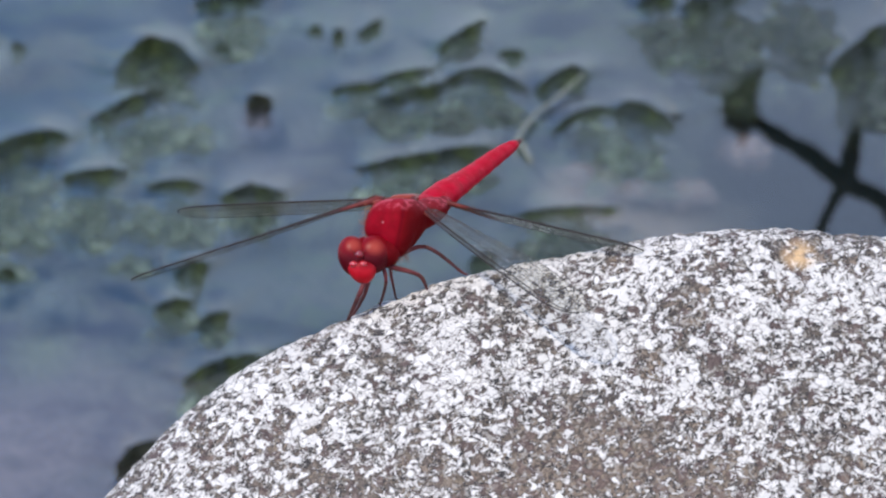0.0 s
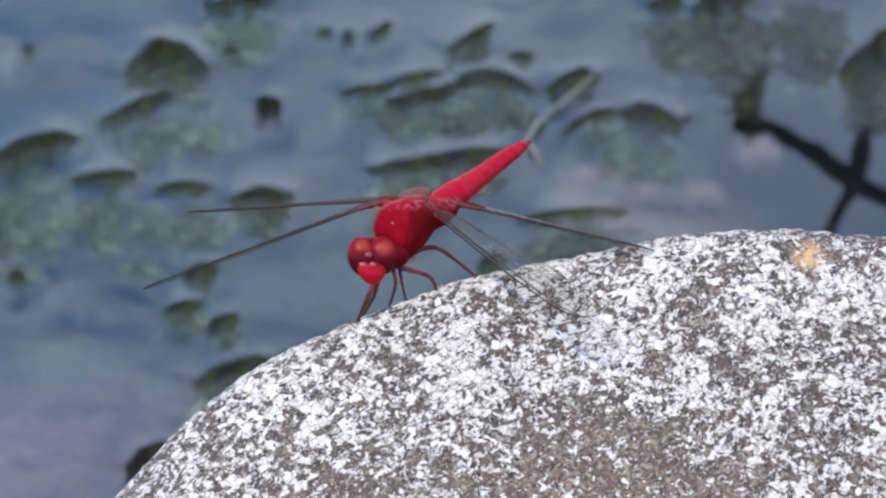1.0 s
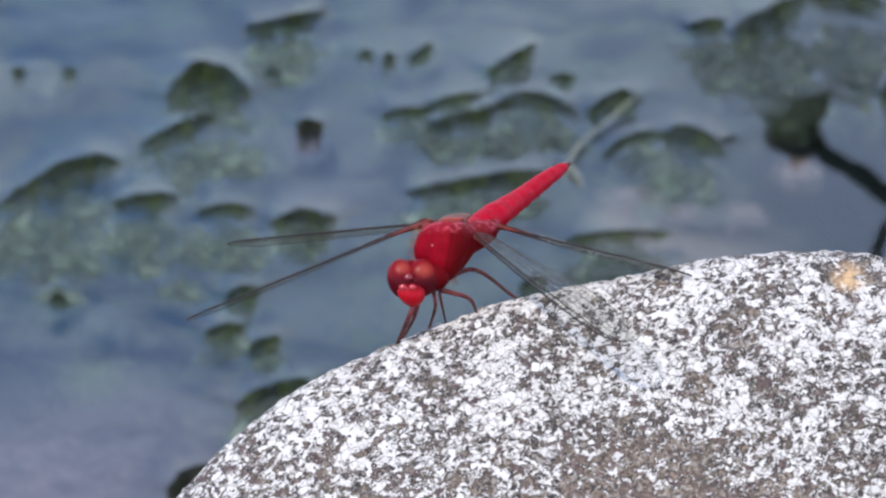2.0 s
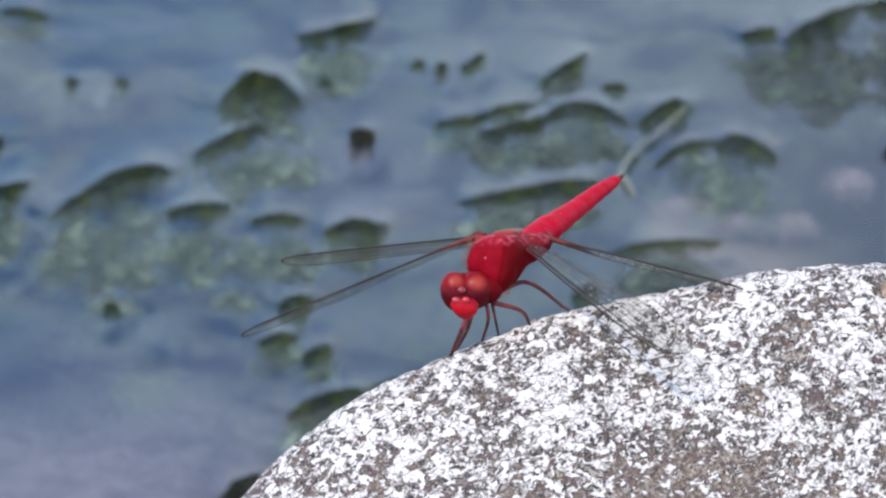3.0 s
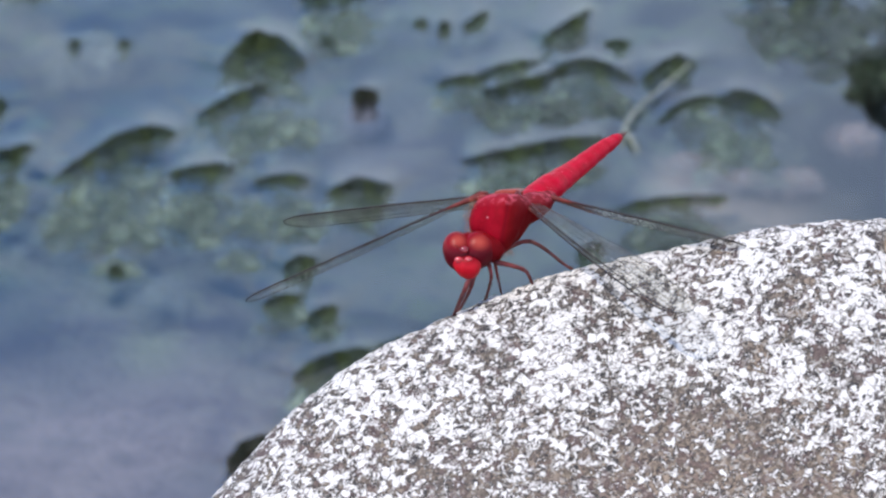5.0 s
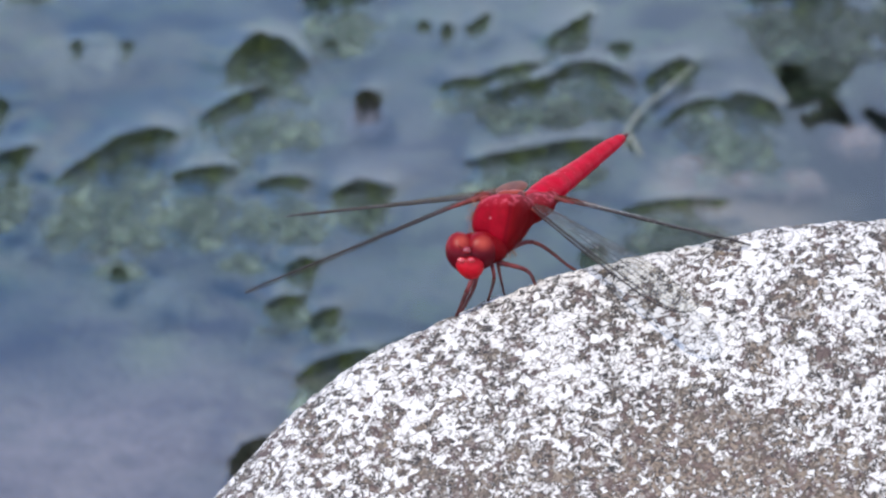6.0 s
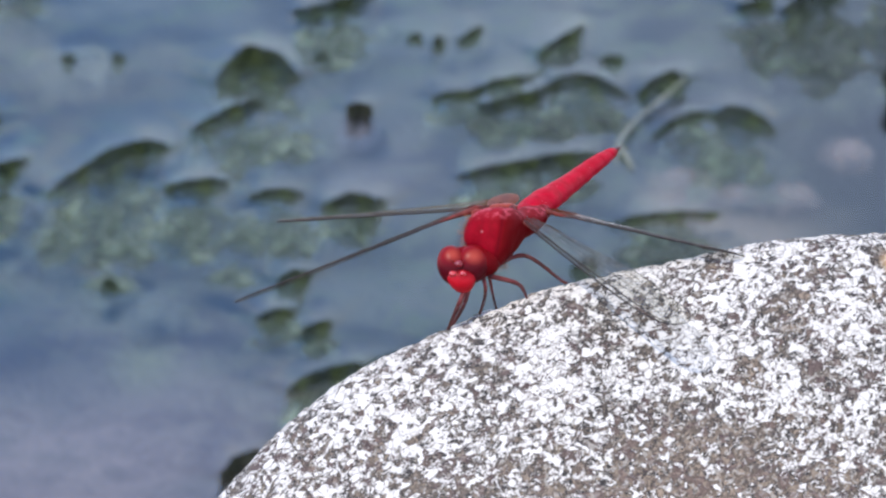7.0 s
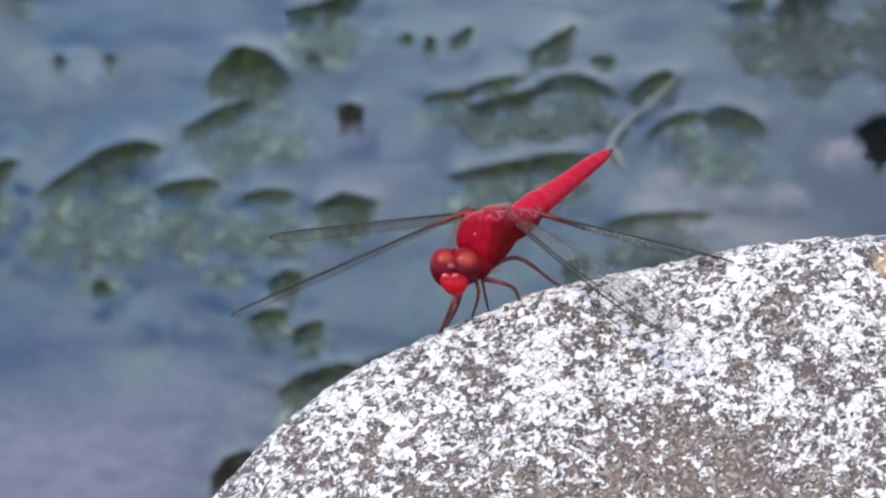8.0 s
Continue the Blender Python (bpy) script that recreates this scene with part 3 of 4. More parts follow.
def stones():
    sunken_stone(0.0350, 0.884, 0.0110, 0.013, PINK)
    sunken_stone(0.0470, 0.872, 0.0095, 0.010, PINK)
    sunken_stone(0.0600, 0.873, 0.0075, 0.014, PINK)
    sunken_stone(0.0745, 0.908, 0.0080, 0.014, PINK, 0.0034)
    sunken_stone(-0.1180, 0.972, 0.0150, 0.026, PALE)
    sunken_stone(-0.0930, 0.850, 0.0170, 0.030, PALE)
    sunken_stone(-0.0720, 0.848, 0.0130, 0.026, PALE)
    sunken_stone(-0.1200, 0.850, 0.0140, 0.030, PALE)
    sunken_stone(-0.0920, 0.795, 0.0090, 0.018, PALE)
    sunken_stone(-0.0530, 0.840, 0.0100, 0.020, PALE)
    for x, y, hx, deep in (
        (-0.1147, 0.8422, 0.0128, 0.0281),
        (-0.0980, 0.8301, 0.0120, 0.0237),
        (-0.0859, 0.8456, 0.0101, 0.0241),
        (-0.0716, 0.8394, 0.0107, 0.0239),
        (-0.0587, 0.8332, 0.0107, 0.0218),
        (-0.0461, 0.8408, 0.0094, 0.0179),
        (-0.1017, 0.8089, 0.0106, 0.0154),
        (-0.0734, 0.8122, 0.0093, 0.0155),
        (-0.1303, 0.8565, 0.0095, 0.0243),
        (-0.0142, 0.9179, 0.0111, 0.0214),
        (0.0025, 0.9133, 0.0125, 0.0213),
        (0.0150, 0.9194, 0.0083, 0.0193),
        (-0.0126, 0.8641, 0.0109, 0.0183),
        (0.0037, 0.8698, 0.0109, 0.0184),
        (0.0263, 0.8335, 0.0120, 0.0158),
        (-0.0611, 0.9000, 0.0097, 0.0211),
        (-0.0518, 0.9821, 0.0115, 0.0204),
        (-0.0605, 0.7779, 0.0091, 0.0169),
        (-0.0510, 0.7630, 0.0078, 0.0148),
        (0.0560, 0.9850, 0.0170, 0.0200),
        (0.0730, 0.9800, 0.0190, 0.0220),
        (0.0620, 0.9620, 0.0180, 0.0190),
        (0.0800, 0.9500, 0.0200, 0.0210),
        (0.0690, 0.9380, 0.0150, 0.0150),
    ):
        sunken_stone(x, y, hx, deep, MOSSY if (x > 0.04 and y > 0.97) or (abs(x) < 0.02 and y > 0.9) else SLIME, 0.0016 if x > 0.06 and y < 0.96 else -0.0006)
    algae_stone(-0.0715, 0.9502, 0.0113, 0.0028, 0.0294, -0.21, 0.0221, 0.045, -0.1, GREEN)
    algae_stone(-0.0779, 0.9258, 0.0096, 0.0126, 0.0069, 0.05, 0.0126, 0.043, -0.2, GREEN, 0.006, 1.35)
    algae_stone(-0.1052, 0.8833, 0.0154, 0.0165, 0.0194, 0.24, 0.0182, 0.075, -0.25, GREEN)
    algae_stone(-0.0455, 0.9306, 0.0036, 0.0004, 0.0045, -0.09, 0.0125, 0.022, 0, PEBBLE, 0.0, 1.35)
    algae_stone(-0.0840, 0.8745, 0.0088, 0.0019, 0.0056, 0.25, 0.0103, 0.051, 0.2, GREEN)
    algae_stone(-0.0642, 0.8670, 0.0075, 0.0000, 0.0054, 0.14, 0.0075, 0.043, 0.1, GREEN)
    algae_stone(-0.0454, 0.8592, 0.0086, 0.0010, 0.0089, 0.01, 0.0158, 0.028, 0.0, GREEN)
    algae_stone(-0.1318, 0.8879, 0.0069, 0.0069, 0.0056, 0.08, 0.0158, 0.051, -0.2, GREEN)
    algae_stone(-0.0537, 1.0163, 0.0113, 0.0076, -0.0004, -0.02, 0.0134, 0.049, -0.2, GREEN)
    algae_stone(-0.0324, 0.9834, 0.0021, 0.0009, 0.0064, -0.10, 0.0063, 0.008, 0, TUFT)
    algae_stone(-0.0555, 0.9692, 0.0026, 0.0004, 0.0049, -0.04, 0.0047, 0.006, 0, TUFT)
    algae_stone(-0.1371, 0.9236, 0.0033, 0.0008, 0.0085, 0.01, 0.0103, 0.024, 0, TUFT)
    algae_stone(-0.1197, 0.9706, 0.0020, 0.0004, 0.0059, -0.15, 0.0055, 0.016, 0, TUFT)
    algae_stone(-0.1070, 0.9710, 0.0021, 0.0002, 0.0047, -0.17, 0.0047, 0.016, 0, TUFT)
    algae_stone(-0.1344, 1.0266, 0.0073, -0.0025, 0.0050, -0.06, 0.0063, 0.024, 0, GREEN)
    algae_stone(-0.0264, 0.9792, 0.0018, 0.0013, 0.0077, -0.04, 0.0095, 0.012, 0, TUFT)
    algae_stone(-0.0184, 0.9885, 0.0036, 0.0062, 0.0017, -0.13, 0.0079, 0.014, 0, TUFT)
    algae_stone(0.0047, 0.9826, 0.0069, 0.0124, 0.0029, 0.12, 0.0142, 0.026, -0.1, MOSS)
    algae_stone(-0.0213, 0.9395, 0.0070, 0.0029, 0.0045, -0.21, 0.0071, 0.024, 0, GREEN)
    algae_stone(-0.0100, 0.9493, 0.0086, 0.0059, 0.0036, -0.02, 0.0071, 0.020, 0, GREEN)
    algae_stone(-0.0064, 0.9405, 0.0118, 0.0093, -0.0001, 0.19, 0.0095, 0.036, 0, GREEN)
    algae_stone(0.0104, 0.9405, 0.0112, -0.0033, 0.0151, -0.07, 0.0103, 0.040, 0, GREEN)
    algae_stone(0.0300, 0.9436, 0.0073, 0.0055, 0.0120, 0.12, 0.0142, 0.016, 0.1, GREEN)
    algae_stone(0.0173, 0.9662, 0.0038, -0.0001, 0.0044, -0.10, 0.0055, 0.016, 0, TUFT)
    algae_stone(0.0351, 0.9135, 0.0092, 0.0095, 0.0110, -0.14, 0.0067, 0.024, 0, RIM)
    algae_stone(0.0494, 0.9145, 0.0079, -0.0044, 0.0148, -0.23, 0.0134, 0.053, -0.3, DOME)
    algae_stone(-0.0112, 0.8870, 0.0108, 0.0068, 0.0009, 0.05, 0.0095, 0.036, 0.3, GREEN)
    algae_stone(0.0032, 0.8918, 0.0109, 0.0045, 0.0037, 0.06, 0.0103, 0.032, -0.2, MOSS)
    algae_stone(0.0287, 0.8473, 0.0141, 0.0041, 0.0058, -0.15, 0.0075, 0.040, -0.2, MOSS)
    algae_stone(0.0546, 1.0087, 0.0053, 0.0036, 0.0051, -0.14, 0.0103, 0.051, 0, MOSS)
    algae_stone(0.0717, 1.0177, 0.0119, 0.0173, 0.0069, -0.30, 0.0190, 0.075, -0.2, MOSS)
    algae_stone(0.0911, 1.0269, 0.0108, -0.0026, 0.0098, -0.03, 0.0134, 0.079, 0, MOSS)
    algae_stone(0.1061, 0.9738, 0.0104, 0.0225, 0.0082, -0.35, 0.0221, 0.067, -0.2, MOSS)
    algae_stone(-0.0587, 0.8077, 0.0044, 0.0026, 0.0076, -0.10, 0.0126, 0.021, 0.1, GREEN)
    algae_stone(-0.0624, 0.7843, 0.0050, 0.0033, 0.0051, -0.08, 0.0103, 0.024, -0.1, GREEN)
    algae_stone(-0.0527, 0.7755, 0.0040, 0.0036, 0.0052, 0.00, 0.0107, 0.024, 0.1, GREEN)
    algae_stone(-0.0495, 0.7427, 0.0098, 0.0099, 0.0081, -0.38, 0.0182, 0.028, -0.1, GREEN)
    algae_stone(-0.0362, 0.7558, 0.0046, 0.0046, 0.0031, -0.12, 0.0079, 0.012, 0, TUFT)
    algae_stone(-0.0675, 0.6905, 0.0049, 0.0081, 0.0075, -0.17, 0.0134, 0.012, 0, BROWN)
    algae_stone(0.0093, 0.8140, 0.0037, 0.0034, 0.0083, -0.06, 0.0111, 0.020, 0, TUFT)
    algae_stone(-0.1015, 0.8047, 0.0022, 0.0003, 0.0058, -0.18, 0.0071, 0.009, 0, TUFT)


def water():
    """The surface, drawn up a little where it meets the far side of each stone."""
    xs = np.array([-200, -40, -8, -2, -0.6, -0.2] + list(np.linspace(-0.16, 0.16, 220)) + [0.2, 0.6, 2, 8, 40, 200])
    ys = np.array([-200, -40, -8, -2, -0.3, 0.3, 0.55] + list(np.linspace(0.62, 1.08, 260)) + [1.2, 1.6, 3, 9, 40, 200])
    gx, gy = np.meshgrid(xs, ys)
    lift = np.zeros_like(gx)
    for shore in shores:
        near = np.full_like(gx, 1.0)
        tall = np.zeros_like(gx)
        for sx, sy, h in shore:
            d = np.hypot((gx - sx) * 1.5, (gy - sy) * np.where(gy < sy, 0.4, 0.75))
            tall = np.where(d < near, h, tall)
            near = np.minimum(near, d)
        lift = np.maximum(lift, np.minimum(tall, MENISCUS) * np.exp(-near / 0.007))
    nx, ny = len(xs), len(ys)
    verts = np.column_stack((gx.ravel(), gy.ravel(), WATER + lift.ravel()))
    faces = [(j * nx + i, j * nx + i + 1, (j + 1) * nx + i + 1, (j + 1) * nx + i) for j in range(ny - 1) for i in range(nx - 1)]
    me = bpy.data.meshes.new("water")
    me.from_pydata(verts.tolist(), [], faces)
    me.polygons.foreach_set("use_smooth", [True] * len(me.polygons))
    me.materials.append(WATER_M)
    tagged(new("water", me), "clear shallow still water mirroring the blue sky", "water", kind="structure")


def straw():
    bm = bmesh.new()
    p = smooth_path([(0.0353, 0.944, WATER + 0.0030), (0.0281, 0.929, WATER + 0.0016), (0.0224, 0.916, WATER + 0.0014), (0.0181, 0.898, WATER + 0.0016), (0.0175, 0.890, WATER - 0.001)])
    add_tube(bm, p, spread([0.0003, 0.0004, 0.0005, 0.0005, 0.0003], len(p)), 8)
    ob = part("straw", bm, STRAW_M)
    bm = bmesh.new()
    p = smooth_path([(0.0183, 0.899, WATER + 0.0014), (0.0200, 0.892, WATER + 0.0010), (0.0216, 0.8845, WATER + 0.0002)])
    add_tube(bm, p, spread([0.0004, 0.0006, 0.0004], len(p)), 8)
    part("side_blade", bm, STRAW_M, ob)
    tagged(ob, "bent pale dry straw lying on the water surface", "straw")


# ---- the branch over the water, seen mirrored in it ----
def leaf(name, parent, outline, thick):
    """A curled leaf standing up, its outline in mm from its middle (x, z), thicker along its midrib."""
    bm = bmesh.new()
    rim = [bm.verts.new(Vector((x, 0.0006 * math.sin(3.0 * i), z)) * 1.0) for i, (x, z) in enumerate([(x * 0.00115, z * 0.00115) for x, z in outline])]
    for side in (-1, 1):
        rib = bm.verts.new((0, side * thick, 0))
        for i in range(len(rim)):
            pair = (rim[i], rim[(i + 1) % len(rim)], rib)
            bm.faces.new(pair if side > 0 else pair[::-1])
    return part(name, bm, TWIG_M, parent, "dark curled leaf")


def branch():
    root = new("overhanging_branch", None)
    bm = bmesh.new()
    p = smooth_path([(0.0905, 1.28, -0.1752), (0.0950, 1.28, -0.1719), (0.1017, 1.28, -0.1670), (0.1084, 1.28, -0.1617), (0.1167, 1.28, -0.1558), (0.1298, 1.28, -0.1458), (0.1503, 1.28, -0.1325), (0.30, 1.28, -0.05), (0.52, 1.28, -0.02), (0.72, 1.30, -0.14), (0.80, 1.33, BED - 0.02)])
    add_tube(bm, p, spread([0.0012, 0.0024, 0.0027, 0.0029, 0.0034, 0.0036, 0.004, 0.006, 0.008, 0.010, 0.011], len(p)), 10)
    for v in bm.verts:
        v.co += 0.0006 * noise.noise_vector(v.co * 140)
    part("stem", bm, TWIG_M, root)
    bm = bmesh.new()
    p = smooth_path([(0.1254, 1.28, -0.1799), (0.1206, 1.28, -0.1686), (0.1167, 1.28, -0.1558), (0.1137, 1.28, -0.1475), (0.1101, 1.28, -0.1343), (0.106, 1.28, -0.122)])
    add_tube(bm, p, spread([0.0018, 0.0026, 0.0028, 0.0021, 0.0018, 0.0014], len(p)), 8)
    for v in bm.verts:
        v.co += 0.0005 * noise.noise_vector(v.co * 160)
    part("side_shoot", bm, TWIG_M, root)
    small = leaf("leaf", root, [(-5.0, 2.8), (-1.0, -0.5), (1.5, -5.0), (3.0, -1.0), (5.0, 4.0), (0.5, 3.2)], 0.0009)
    small.location = (0.1240, 1.28, -0.1755)
    tip = leaf("leaf", root, [(-12.9, -9.2), (-4.4, -10.2), (3.5, -8.0), (13.1, -8.0), (6.9, -0.6), (11.8, 10.0), (3.5, 7.5), (-1.0, 10.8), (-5.2, 4.5), (-12.2, 1.1), (-10.0, -4.0)], 0.0014)
    tip.location = TIP
    return tagged(root, "dark bare branch arching low over the water", "branch"), tip


TIP = Vector((0.0875, 1.28, -0.179))


# ---- dragonfly ----
MM = 0.001
BODY = Vector((0.42, 0.85, 0.32)).normalized()


def mm(*v):
    return Vector(v) * MM


def fused(ob, voxel, smooth):
    """Melts the overlapping lumps of a mesh into one skin."""
    r = ob.modifiers.new("skin", "REMESH")
    r.mode, r.voxel_size, r.use_smooth_shade = "VOXEL", voxel, True
    m = ob.modifiers.new("soft", "SMOOTH")
    m.iterations, m.factor = smooth, 0.5
    return ob


def wing(name, parent, base, length, chord_in, chord_mid, mirror, twist_deg):
    """A wing lying along +x from its base; the trailing edge is at +y."""
    w = new(name, None)
    w.parent = parent
    n = 40

    def chord(t):
        root = chord_in * min(1.0, (t / 0.10) ** 0.6) if t < 0.10 else chord_in + (chord_mid - chord_in) * min(1.0, (t - 0.10) / 0.45)
        return MM * (0.15 + root * (1 - 0.12 * max(0.0, t - 0.6) / 0.4) * tip(t))

    def tip(t):
        """1 along the wing, rounding off to 0 at its end."""
        return math.sqrt(max(0.0, 1 - (max(0.0, t - 0.86) / 0.14) ** 2))

    def lead(t):
        return MM * (-0.54 * math.sin(math.pi * min(1, t * 1.1)) + 0.42 * chord_mid * (1 - tip(t)))

    def at(t, c):
        """Point at span t and chord fraction c."""
        y = lead(t) + c * chord(t)
        ripple = 0.00012 * math.sin(c * 22) * (1 - t * 0.5)
        camber = 0.0005 * math.sin(math.pi * c) * (1 - 0.6 * t)
        twist = radians(twist_deg) * (1 - t) ** 2.6
        return Vector((t * length * MM + 0.10 * t * c * chord(t), y * math.cos(twist), (camber + ripple + y * math.sin(twist)) * mirror))
    bm = bmesh.new()
    m = 14
    vs = [[bm.verts.new(at(math.sin(math.pi / 2 * i / n), j / m)) for j in range(m + 1)] for i in range(n + 1)]
    for i in range(n):
        for j in range(m):
            bm.faces.new((vs[i][j], vs[i + 1][j], vs[i + 1][j + 1], vs[i][j + 1]))
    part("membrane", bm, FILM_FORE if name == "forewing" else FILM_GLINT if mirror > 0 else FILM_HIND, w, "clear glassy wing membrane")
    bm = bmesh.new()
    for c, r0, r1, stop in ((0.0, 0.13, 0.095, 1.0), (0.06, 0.07, 0.04, 0.55), (0.11, 0.10, 0.065, 0.98), (0.30, 0.04, 0.028, 0.97), (0.45, 0.035, 0.025, 0.96), (0.62, 0.03, 0.022, 0.92), (0.8, 0.03, 0.022, 0.8), (1.0, 0.04, 0.055, 1.0)):
        k = 30
        add_tube(bm, [at(stop * math.sin(math.pi / 2 * i / k), c) for i in range(k + 1)], [MM * (r0 + (r1 - r0) * i / k) for i in range(k + 1)], 5)
    rnd = random.Random(int(length * 10 + chord_in * 100))
    rows_of = (0.0, 0.11, 0.30, 0.45, 0.62, 0.8, 1.0)
    for a, b in zip(rows_of, rows_of[1:]):
        k = 26 if a < 0.2 else 34
        for i in range(k):
            t = 0.06 + 0.86 * (i + rnd.uniform(-0.25, 0.25)) / k
            add_tube(bm, [at(t, a), at(t + rnd.uniform(-0.006, 0.012), b)], 0.022 * MM, 3)
    part("vein_network", bm, VEIN_M, w, "fine dark wing veins")
    bm = bmesh.new()
    add_tube(bm, [at(0.82 + 0.08 * i / 6, 0.05) for i in range(7)], spread([0.08 * MM, 0.22 * MM, 0.22 * MM, 0.08 * MM], 7), 6, 0.3)
    part("pterostigma", bm, STIGMA_M, w, "brown wing spot")
    root = add_tube(bmesh.new(), [mm(-0.5, 0.5, 0.4), mm(0.1, 0.2, 0.2), mm(1.2, 0.0, 0.1), mm(3.2, -0.15, 0), mm(5.2, -0.3, 0)], [MM * base * k for k in (1.0, 1.0, 0.72, 0.42, 0.16)], 10)
    part("wing_root", root, ROOT_M, w, "red-brown thickened wing root")
    return w


def dragonfly():
    fly = new("dragonfly", None)
    fly.matrix_world = Matrix.Translation(RIGHT * -0.00696 + RISE * -0.0077) @ pose(0, 0, 0, -20, 0, 0)
    body_turn = BODY.to_track_quat("Y", "Z").to_matrix()

    lean = Euler((radians(-16), radians(-6), radians(-26))).to_matrix()
    bm = add_blob(bmesh.new(), mm(1.1, 1.8, 11.05), mm(3.85, 4.6, 3.6), lean, 5, square=3.2)
    add_blob(bm, mm(1.1, 0.0, 9.1), mm(3.3, 3.3, 2.8), None, 4)
    add_blob(bm, mm(5.2, 5.8, 13.1), mm(2.6, 3.4, 1.9), None, 4)
    add_blob(bm, mm(6.4, 8.4, 14.0), mm(1.9, 3.0, 1.6), None, 4)
    add_blob(bm, mm(4.2, 4.6, 12.2), mm(3.0, 3.4, 2.2), None, 4)
    for v in bm.verts:
        f = max(0.2, 1 - 0.13 * max(0.0, 11.9 - v.co.z / MM))
        if v.co.z > 0.0128:
            v.co.z = 0.0128 + (v.co.z - 0.0128) * (0.70 if v.co.x < 0.003 else 0.82)
        if v.co.x > 0.0011:
            v.co.x = 0.0011 + (v.co.x - 0.0011) * f
        else:
            v.co.x = 0.0011 + (v.co.x - 0.0011) * (1 - 0.08 * max(0.0, v.co.z / MM - 11.1))
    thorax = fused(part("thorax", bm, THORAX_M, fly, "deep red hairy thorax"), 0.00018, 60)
    part("neck", add_blob(bmesh.new(), mm(-0.7, -1.5, 7.2), mm(2.1, 2.3, 2.0), None, 4), HEAD_M, fly, "dark red neck behind the head")
    bm = bmesh.new()
    rnd = random.Random(5)
    for k in range(1500):
        d = Vector((rnd.gauss(0, 1), rnd.gauss(0, 1), rnd.gauss(0, 1))).normalized()
        p = Vector((d.x * 4.1, d.y * 4.0, d.z * 4.1)) + Vector((0.8, 1.2, 10.6))
        if p.y > 4.5 or d.y < -0.45 or p.x > 2.2 or p.z > 13.2:
            continue
        out = (d + Vector((rnd.uniform(-0.4, 0.4), rnd.uniform(-0.4, 0.4), rnd.uniform(-0.4, 0.4)))).normalized()
        add_tube(bm, [p * MM, (p + out * rnd.uniform(0.5, 1.2)) * MM], [0.018 * MM, 0.006 * MM], 3)
    tagged(part("hairs", bm, HAIR_M, thorax, "short golden hairs"), kind="stuff")

    for u, q, w in ((-1.4, 2.6, 13.6), (2.0, 4.8, 13.8), (3.2, 2.8, 13.2), (5.9, 6.6, 13.7)):
        part("wing_joint", add_blob(bmesh.new(), mm(u, q, w), mm(0.95, 1.0, 0.6), None, 3, 0.2, 2.0, u), AMBER_M, fly, "amber brown wing joint")
    part("wing_plate", add_blob(bmesh.new(), mm(1.9, 4.8, 14.35), mm(2.0, 1.3, 0.6), None, 4, 0.12, 1.5, 3.0), AMBER_M, fly, "amber brown plate between the wings")
    # head
    bm = add_blob(bmesh.new(), mm(-3.2, -2.3, 7.3), mm(2.6, 1.8, 2.0), None, 4)
    head = part("head", bm, HEAD_M, fly)
    for u, w, q, rx, rz, tilt in ((-4.75, 6.80, -2.8, 2.02, 2.65, -14), (-2.25, 6.95, -2.7, 2.28, 2.55, 16)):
        part("eye", add_blob(bmesh.new(), mm(u, q, w), mm(rx, 2.0, rz), Matrix.Rotation(radians(tilt), 3, "Y"), 4), EYE_M, head, "large brownish red compound eye")
    bm = bmesh.new()
    for v in add_blob(bm, (0, 0, 0), (1, 1, 1), None, 5, square=2.1).verts:
        p = v.co
        v.co = mm(-3.6 - 0.2 * p.z + p.x * 2.2 * (0.82 + 0.20 * p.z), -3.75 - 0.2 * p.z + p.y * 1.4, 4.75 + p.z * 1.6)
    face = part("face", bm, FACE_M, head, "bright red face")
    for u, r in ((-4.72, 0.50), (-3.45, 0.46)):
        part("brow", add_blob(bmesh.new(), mm(u, -5.02 + 0.2 * abs(u + 3.9), 5.72), mm(r * 1.1, 0.42, 0.40), None, 4), BROW_M, face, "glossy brow bulge")
    part("vertex", add_blob(bmesh.new(), mm(-4.0, -4.5, 7.0), mm(0.66, 0.55, 0.50), None, 3), VERTEX_M, head)
    for u in (-4.5, -3.6):
        part("antenna", add_tube(bmesh.new(), [mm(u, -5.2, 7.1), mm(u + (u + 4.05) * 1.4, -6.6, 7.7)], [0.06 * MM, 0.02 * MM], 5), TIP_M, head)

    # abdomen in rings
    path = smooth_path([mm(3.6, 4.2, 12.6), mm(7.0, 10.3, 14.9), mm(10.7, 16.9, 17.5), mm(14.0, 22.8, 20.0), mm(16.6, 27.5, 21.8)], 9)
    radii = spread([1.4, 1.9, 2.1, 1.78, 1.52, 1.38, 1.24, 1.05, 0.68], len(path))
    for k in range(9):
        i0, i1 = k * 4, k * 4 + 4
        bm = bmesh.new()
        seg = path[i0:i1 + 1]
        rr = [MM * r for r in radii[i0:i1 + 1]]
        rr[0] *= 0.92
        rr[2] *= 1.03
        add_tube(bm, seg, rr, 20, 0.85, k in (0, 8))
        part("abdomen_segment", bm, ABDOMEN_M, fly)
    bm = bmesh.new()
    e = path[-1]
    for s in (-0.28, 0.28):
        add_tube(bm, [e + mm(s, 0, -0.1), e + mm(0.9 + s * 0.6, 1.3, 0.7)], [0.28 * MM, 0.08 * MM], 6)
    part("tail_appendage", bm, TIP_M, fly, "dark claspers at the tail")

